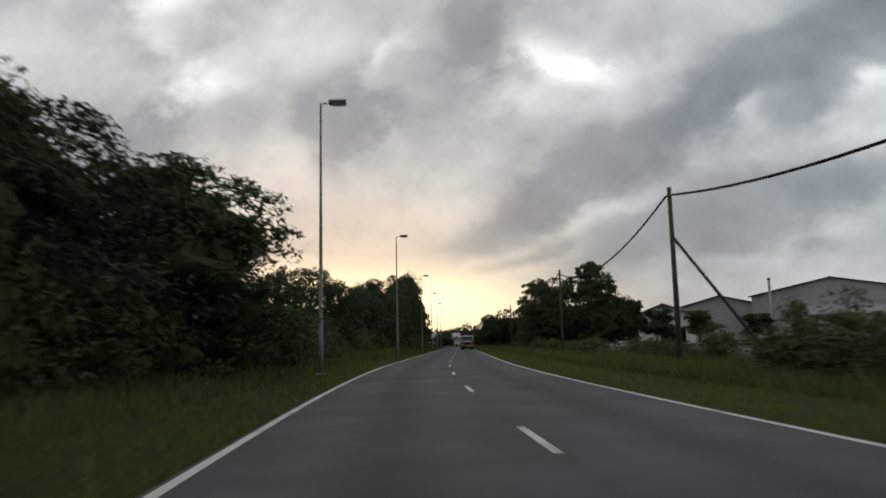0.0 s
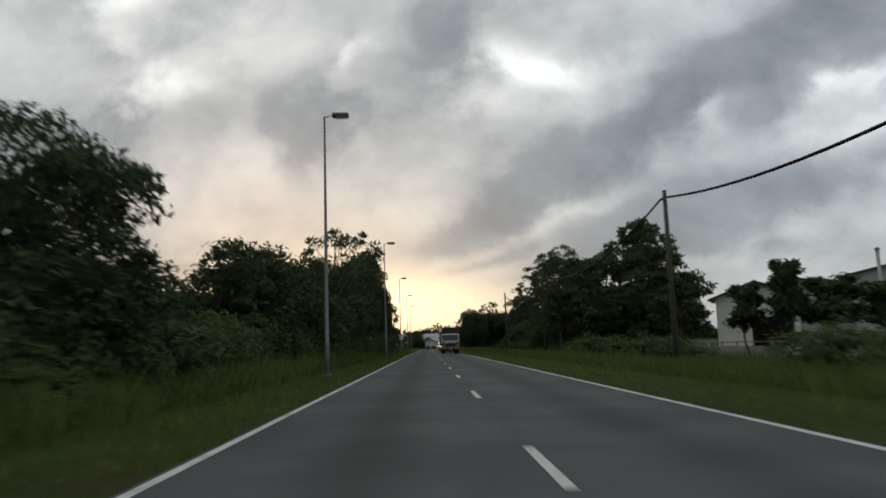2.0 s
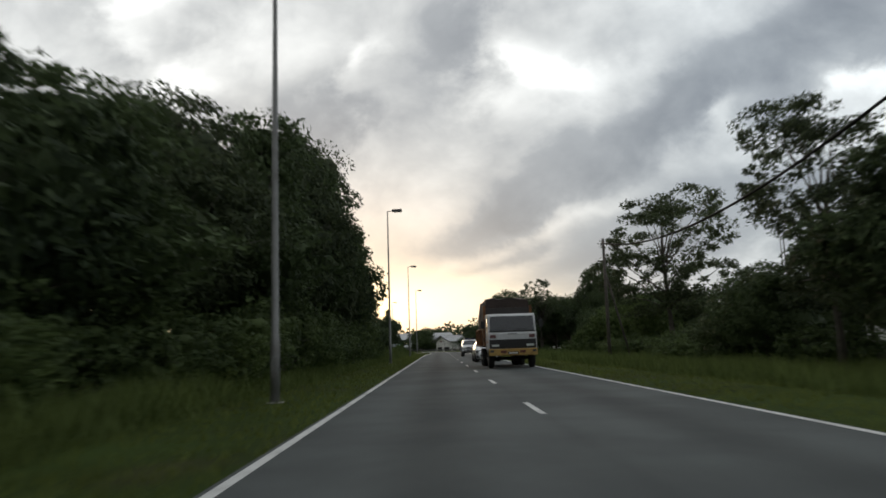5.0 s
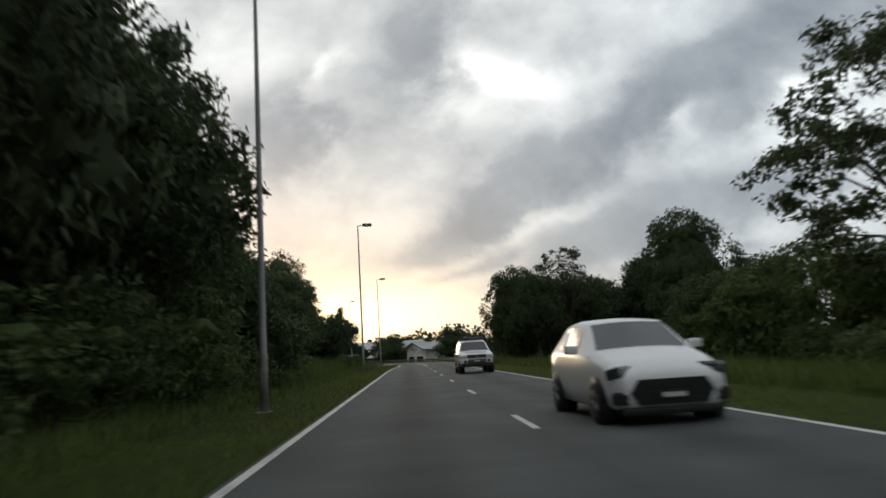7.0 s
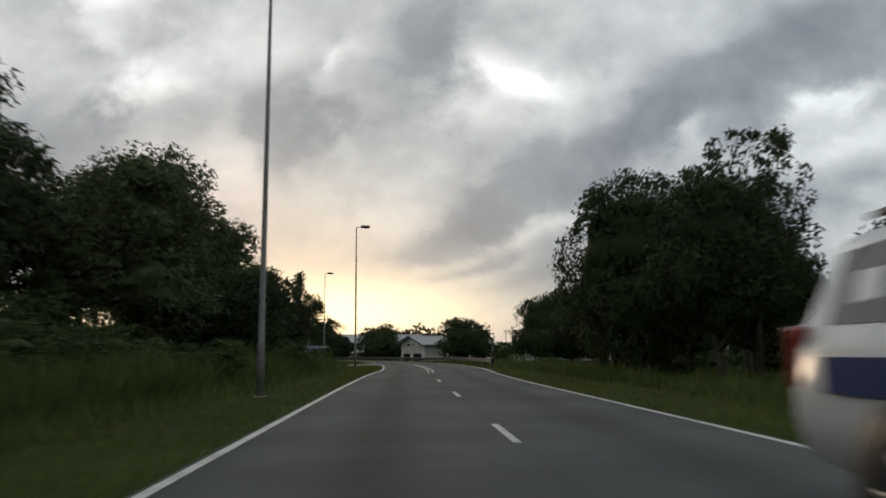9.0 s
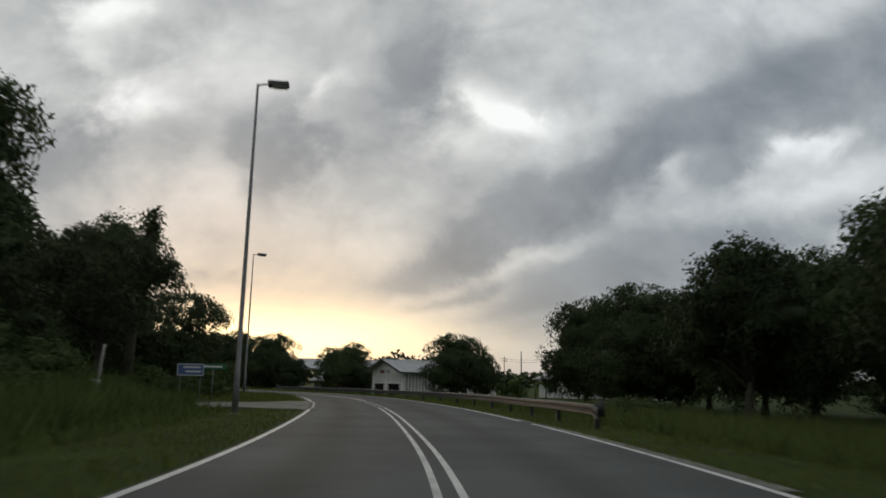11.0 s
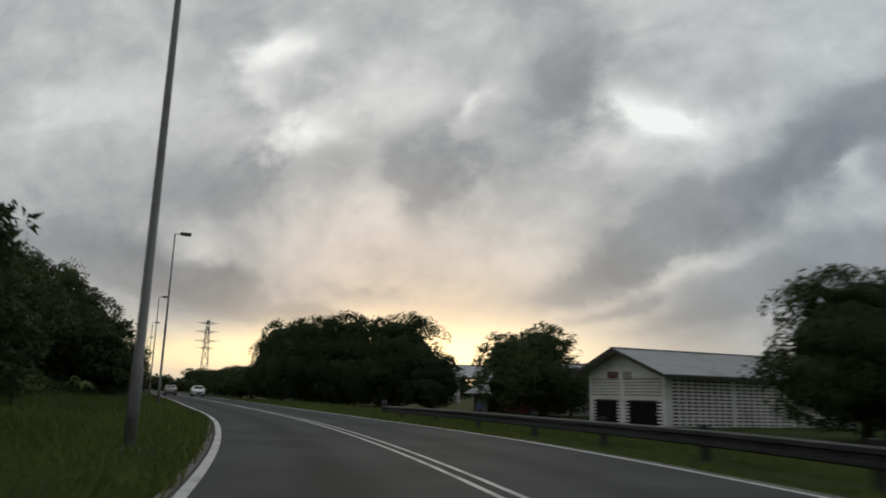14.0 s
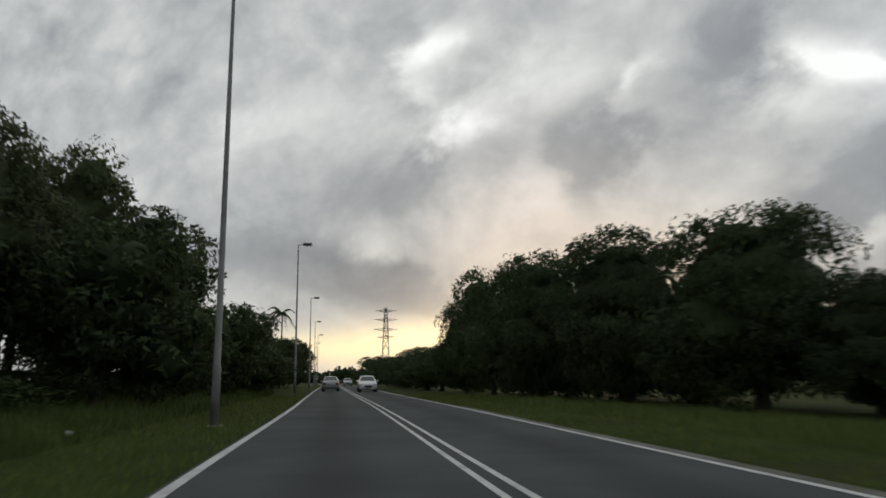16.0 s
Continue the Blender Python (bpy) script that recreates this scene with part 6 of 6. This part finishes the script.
def suv(at_, turn):
    base = thing("police_car", "white off-road car with a blue side stripe and roof light bar", "car", at_, turn)
    st = [(0.0, 0.78, 0.48, 0.88, 0.90, 0.68), (0.10, 0.88, 0.42, 0.98, 1.03, 0.76), (0.55, 0.93, 0.38, 1.06, 1.12, 0.82), (1.35, 0.94, 0.38, 1.12, 1.18, 0.84),
          (1.95, 0.94, 0.38, 1.14, 1.72, 0.68), (2.70, 0.94, 0.38, 1.14, 1.80, 0.70), (3.65, 0.94, 0.38, 1.15, 1.80, 0.70), (4.40, 0.93, 0.40, 1.15, 1.76, 0.68), (4.68, 0.90, 0.44, 1.13, 1.40, 0.70), (4.78, 0.86, 0.5, 1.0, 1.04, 0.74)]
    car_shell(base, st, PAINT_WHITE)
    pane(base, "windscreen", st[3], st[4], across=True)
    pane(base, "side_window", st[4], st[5], 0.05)
    pane(base, "side_window", st[5], st[6], 0.05)
    pane(base, "rear_side_window", st[6], st[7], 0.05)
    pane(base, "rear_window", st[8], st[7], across=True)
    grille = part("grille", boxed(-0.50, 0.50, -0.03, 0.1, 0.82, 1.0, BLACK_PLASTIC, 0.02), base, "black grille")
    for z in (0.87, 0.93):
        part("grille_bar", boxed(-0.48, 0.48, -0.045, -0.02, z, z + 0.02, GREY_PLASTIC), grille)
    part("badge", tube("badge", [(0, -0.05, 0.90), (0, -0.03, 0.90)], 0.06, ALLOY, 6), grille)
    part("lower_bumper", boxed(-0.86, 0.86, -0.08, 0.35, 0.36, 0.56, BLACK_PLASTIC, 0.05), base)
    part("bumper_centre", boxed(-0.48, 0.48, -0.07, 0.1, 0.56, 0.76, GREY_PLASTIC, 0.03), base)
    part("bonnet_scoop", boxed(-0.38, 0.38, 0.5, 1.0, 1.11, 1.17, PAINT_WHITE, 0.025), base)
    for s in (-1, 1):
        bm = bmesh.new()
        box(bm, s * 0.70 - 0.19, s * 0.70 + 0.19, -0.01, 0.2, 0.80, 0.99, 0.04)
        part("headlight", (bm, HEADLIGHT), base)
        part("fog_light", tube("fog_light", [(s * 0.64, -0.045, 0.66), (s * 0.64, 0.1, 0.66)], 0.075, BLACK_PLASTIC, 14), base)
        bm = bmesh.new()
        box(bm, s * 1.06 - 0.13, s * 1.06 + 0.10, 1.62, 1.78, 1.12, 1.30, 0.04)
        part("mirror", (bm, BLACK_PLASTIC), base)
        part("side_stripe", mesh_of("side_stripe", [(s * 0.951, 0.75, 0.86), (s * 0.951, 4.3, 0.86), (s * 0.951, 4.3, 1.06), (s * 0.951, 0.75, 1.06)], [(0, 1, 2, 3)], BLUE_STRIPE), base, "dark blue side stripe")
        for k, (y0, y1) in enumerate(((1.4, 1.9), (2.0, 2.5), (2.6, 3.1))):
            part("text_bar", boxed(s * 0.952 - 0.004, s * 0.952 + 0.004, y0, y1, 0.66, 0.80, BLUE_STRIPE), base)
        part("side_step", boxed(s * 0.92 - 0.08, s * 0.92 + 0.06, 1.25, 3.3, 0.34, 0.42, BLACK_PLASTIC, 0.02), base)
        bm = bmesh.new()
        box(bm, s * 0.80 - 0.10, s * 0.80 + 0.10, 4.58, 4.76, 0.86, 1.25, 0.03)
        part("tail_light", (bm, RED_LIGHT), base)
        for y in (0.85, 3.62):
            part("wheel_arch", tube("wheel_arch", [(s * 0.66, y, 0.42), (s * 0.948, y, 0.42)], 0.46, BLACK_PLASTIC, 24), base)
            wheel(base, s * 0.83, y, 0.39, 0.25)
        part("roof_rail", tube("roof_rail", [(s * 0.62, 2.2, 1.86), (s * 0.62, 4.2, 1.86)], 0.025, BLACK_PLASTIC), base)
    for k, (x0, x1) in enumerate(((-0.52, -0.34), (-0.28, -0.10), (-0.04, 0.14), (0.20, 0.36), (0.42, 0.56))):
        part("text_bar", boxed(x0, x1, 0.30, 0.42, 1.115, 1.125, BLUE_STRIPE), base)
    bar = part("light_bar", boxed(-0.55, 0.55, 2.15, 2.45, 1.86, 1.97, BLUE_BEACON, 0.03), base, "blue roof light bar")
    part("bar_centre", boxed(-0.18, 0.18, 2.14, 2.46, 1.855, 1.975, GREY_PLASTIC, 0.02), bar)
    part("bar_foot", boxed(-0.5, 0.5, 2.22, 2.38, 1.80, 1.86, BLACK_PLASTIC), bar)
    plate_bars(base, -0.10, 0.66)
    return base


def sedan(at_, turn, paint, label):
    base = thing("car", label, "car", at_, turn, "cars on the far road")
    st = [(0.0, 0.64, 0.30, 0.62, 0.64, 0.54), (0.12, 0.78, 0.22, 0.70, 0.74, 0.62), (0.55, 0.83, 0.20, 0.78, 0.85, 0.70), (1.20, 0.845, 0.20, 0.86, 0.93, 0.74),
          (1.90, 0.845, 0.20, 0.90, 1.38, 0.58), (2.40, 0.845, 0.20, 0.91, 1.43, 0.58), (3.00, 0.845, 0.20, 0.92, 1.41, 0.57), (3.55, 0.84, 0.20, 0.93, 1.10, 0.62), (3.80, 0.83, 0.22, 0.93, 1.00, 0.70), (4.25, 0.80, 0.26, 0.88, 0.96, 0.68), (4.32, 0.70, 0.34, 0.74, 0.78, 0.60)]
    car_shell(base, st, paint)
    pane(base, "windscreen", st[3], st[4], across=True)
    pane(base, "side_window", st[4], st[5], 0.05)
    pane(base, "side_window", st[5], st[6], 0.05)
    pane(base, "rear_window", st[8], st[6], across=True)
    part("grille", boxed(-0.36, 0.36, -0.03, 0.1, 0.42, 0.58, BLACK_PLASTIC, 0.02), base)
    part("rear_bumper_trim", boxed(-0.62, 0.62, 4.25, 4.37, 0.30, 0.42, GREY_PLASTIC, 0.02), base)
    for s in (-1, 1):
        bm = bmesh.new()
        box(bm, s * 0.62 - 0.16, s * 0.62 + 0.16, 0.0, 0.18, 0.58, 0.72, 0.04)
        part("headlight", (bm, HEADLIGHT), base)
        bm = bmesh.new()
        box(bm, s * 0.62 - 0.15, s * 0.62 + 0.15, 4.18, 4.33, 0.62, 0.84, 0.03)
        part("tail_light", (bm, RED_LIGHT), base)
        bm = bmesh.new()
        box(bm, s * 0.94 - 0.1, s * 0.94 + 0.08, 1.5, 1.62, 0.92, 1.05, 0.03)
        part("mirror", (bm, paint), base)
        for y in (0.80, 3.35):
            part("wheel_arch", tube("wheel_arch", [(s * 0.58, y, 0.30), (s * 0.852, y, 0.30)], 0.345, BLACK_PLASTIC, 20), base)
            wheel(base, s * 0.76, y, 0.29, 0.18)
    plate_bars(base, -0.05, 0.34)
    plate_bars(base, 4.335, 0.66, 0.42, 1)
    return base


MAROON = material("dull_red_lens", (0.10, 0.018, 0.016), rough=0.3, vary=0.2, bump=0.0, coat=0.6)
# light caught by the boards' top edge, put into the colour
BOARD_EDGE = material("lit_board_edge", (0.42, 0.27, 0.13), rough=0.7, vary=0.25, bump=0.1)
ORANGE = material("rusty_orange_boards", (0.20, 0.085, 0.030), rough=0.8, vary=0.3, scale=2.5, fine=20, bump=0.3, second=(0.08, 0.04, 0.02), blend=0.42)
TARP = material("brown_tarpaulin", (0.050, 0.036, 0.030), rough=0.85, vary=0.25, scale=1.2, fine=12, bump=0.6, depth=0.08)
CAB_WHITE = material("dusty_white_cab", (0.56, 0.57, 0.58), rough=0.5, vary=0.06, scale=1.5, fine=15, bump=0.05, second=(0.40, 0.40, 0.38), blend=0.36)
OCHRE = material("ochre_bumper", (0.40, 0.25, 0.07), rough=0.6, vary=0.12, bump=0.1, second=(0.22, 0.13, 0.05), blend=0.4)


def truck(at_, turn):
    base = thing("lorry", "white cab lorry with orange boards and a brown tarpaulin load", "lorry", at_, turn)
    side = [(0.05, 0.62), (0.0, 1.0), (0.0, 1.62), (0.06, 1.70), (0.32, 2.48), (0.5, 2.58), (1.75, 2.60), (1.82, 2.5), (1.82, 0.9), (1.3, 0.9), (1.15, 0.75), (0.45, 0.75), (0.3, 0.62)]
    bm, mat = prism(side, -1.15, 1.15, CAB_WHITE)
    bmesh.ops.bevel(bm, geom=[e for e in bm.edges if abs(e.verts[0].co.x - e.verts[1].co.x) < 0.01], offset=0.05, segments=2, profile=0.6, affect="EDGES")
    cab = part("cab", (bm, mat), base)
    part("windscreen", mesh_of("windscreen", [(-1.06, 0.062, 1.775), (1.06, 0.062, 1.775), (1.02, 0.292, 2.46), (-1.02, 0.292, 2.46)], [(0, 1, 2, 3)], GLASS), cab)
    part("windscreen_seal", boxed(-1.08, 1.08, 0.03, 0.075, 1.715, 1.765, BLACK_PLASTIC, 0.01), cab)
    part("grille", boxed(-1.10, 1.10, -0.03, 0.05, 0.93, 1.36, BLACK_PLASTIC, 0.02), cab)
    for k in range(4):
        part("grille_slat", boxed(-0.62, 0.62, -0.045, -0.028, 1.02 + k * 0.08, 1.045 + k * 0.08, BLACK_PLASTIC), cab)
    part("badge_bar", boxed(-0.22, 0.22, -0.02, 0.02, 1.60, 1.63, BLACK_PLASTIC), cab)
    part("bumper", boxed(-1.15, 1.15, -0.10, 0.35, 0.60, 0.92, OCHRE, 0.04), base, "worn ochre yellow bumper")
    plate_bars(base, -0.12, 0.72, 0.5)
    for s in (-1, 1):
        part("headlight", boxed(s * 0.82 - 0.18, s * 0.82 + 0.18, -0.05, 0.02, 1.02, 1.13, HEADLIGHT, 0.03), cab)
        part("bumper_light", boxed(s * 0.45 - 0.14, s * 0.45 + 0.14, -0.112, -0.09, 0.72, 0.84, MAROON, 0.01), base)
        part("corner_light", boxed(s * 1.0 - 0.09, s * 1.0 + 0.09, -0.112, -0.09, 0.76, 0.86, SMOKED, 0.01), base)
        part("wiper", tube("wiper", [(s * 0.5 + 0.38, 0.09, 1.83), (s * 0.5 - 0.30, 0.075, 1.86)], 0.012, BLACK_PLASTIC, 5), cab)
        part("turn_light", boxed(s * 0.92 - 0.14, s * 0.92 + 0.14, -0.02, 0.03, 1.42, 1.58, MAROON, 0.02), cab)
        part("door_window", mesh_of("door_window", [(s * 1.154, 0.40, 1.82), (s * 1.154, 1.45, 1.82), (s * 1.154, 1.45, 2.36), (s * 1.154, 0.58, 2.36)], [(0, 1, 2, 3)], GLASS), cab)
        part("door_stripe", boxed(s * 1.153 - 0.004, s * 1.153 + 0.004, 0.15, 1.6, 1.22, 1.30, AMBER), cab, "orange stripe on the door")
        part("step", boxed(s * 1.0 - 0.15, s * 1.0 + 0.13, 1.2, 1.6, 0.45, 0.55, BLACK_PLASTIC, 0.02), base)
        part("mirror_arm", tube("mirror_arm", [(s * 1.12, 0.2, 2.3), (s * 1.38, 0.08, 2.35), (s * 1.38, 0.08, 1.85)], 0.018, BLACK_PLASTIC, 6), cab)
        part("mirror", boxed(s * 1.38 - 0.10, s * 1.38 + 0.10, 0.05, 0.12, 1.9, 2.25, BLACK_PLASTIC, 0.02), cab)
        for y in (0.95, 5.2, 6.35):
            wheel(base, s * 0.98, y, 0.48, 0.27, GREY_PLASTIC)
            if y > 2:
                wheel(base, s * 0.68, y, 0.48, 0.24, GREY_PLASTIC)
        for k in range(6):
            y0 = 2.25 + k * 0.98
            part("side_board", boxed(s * 1.20 - 0.03, s * 1.20 + 0.03, y0, y0 + 0.92, 1.28, 1.92, ORANGE, 0.01), base)
            part("board_stake", boxed(s * 1.25 - 0.035, s * 1.25 + 0.035, y0 + 0.92, y0 + 0.98, 1.1, 1.98, ORANGE), base)
        part("mudguard", boxed(s * 0.85 - 0.3, s * 0.85 + 0.32, 4.55, 7.0, 1.0, 1.06, BLACK_PLASTIC), base)
    part("chassis", boxed(-0.45, 0.45, 0.6, 8.0, 0.62, 0.92, BLACK_PLASTIC, 0.02), base)
    part("axle", tube("axle", [(-0.95, 0.95, 0.46), (0.95, 0.95, 0.46)], 0.08, BLACK_PLASTIC), base)
    part("bed", boxed(-1.22, 1.22, 2.0, 8.15, 1.06, 1.28, ORANGE, 0.02), base)
    part("head_board", boxed(-1.20, 1.20, 1.98, 2.12, 1.28, 2.95, DARK_TRIM, 0.02), base, "dark front board of the load bed")
    for s in (-1, 1):
        part("head_post", boxed(s * 1.16 - 0.06, s * 1.16 + 0.06, 1.93, 2.04, 1.28, 3.05, ORANGE, 0.01), base)
        part("top_rail", boxed(s * 1.215 - 0.04, s * 1.215 + 0.04, 2.1, 8.1, 1.92, 1.99, BOARD_EDGE, 0.01), base, "edge of the side boards, coloured pale as if lit")
    r = np.random.default_rng(77)
    bm = bmesh.new()
    n, m = 15, 11
    grid = []
    for i in range(n):
        row = []
        for j in range(m):
            t, u = i / (n - 1), j / (m - 1)
            a = (u - 0.5) * 2
            x = 1.15 * np.sign(a) * min(1.0, abs(a) * 1.5)
            z = 3.4 if abs(a) < 0.68 else 3.4 - (abs(a) - 0.68) / 0.32 * 1.5
            z -= 0.25 * max(0, t - 0.8) / 0.2
            row.append(bm.verts.new((x + r.normal() * 0.015, 2.15 + t * 5.9, z + r.normal() * 0.035 + 0.05 * math.sin(t * 19) * (abs(a) < 0.9))))
        grid.append(row)
    for i in range(n - 1):
        for j in range(m - 1):
            bm.faces.new((grid[i][j], grid[i][j + 1], grid[i + 1][j + 1], grid[i + 1][j]))
    for row, flip in ((grid[0], False), (grid[-1], True)):
        bm.faces.new(row if flip else row[::-1])
    bmesh.ops.recalc_face_normals(bm, faces=bm.faces)
    part("tarpaulin", (bm, TARP), base, "brown tarpaulin over the load")
    return base


truck((2.95, 133.8, 0.0), 0)
hatchback((2.8, 148.5, 0.0), 1)
suv((2.95, 177.6, 0.0), 0)
p, turn = station(370.0, -1.7)
sedan((p[0], p[1], 0.0), turn + 180, PAINT_SILVER, "silver saloon car seen from behind on the road")
p, turn = station(361.0, 1.6)
sedan((p[0], p[1], 0.0), turn, PAINT_WHITE, "white saloon car facing along the far road")
p, turn = station(430.0, 1.6)
sedan((p[0], p[1], 0.0), turn, PAINT_SILVER, "grey saloon car far along the road")
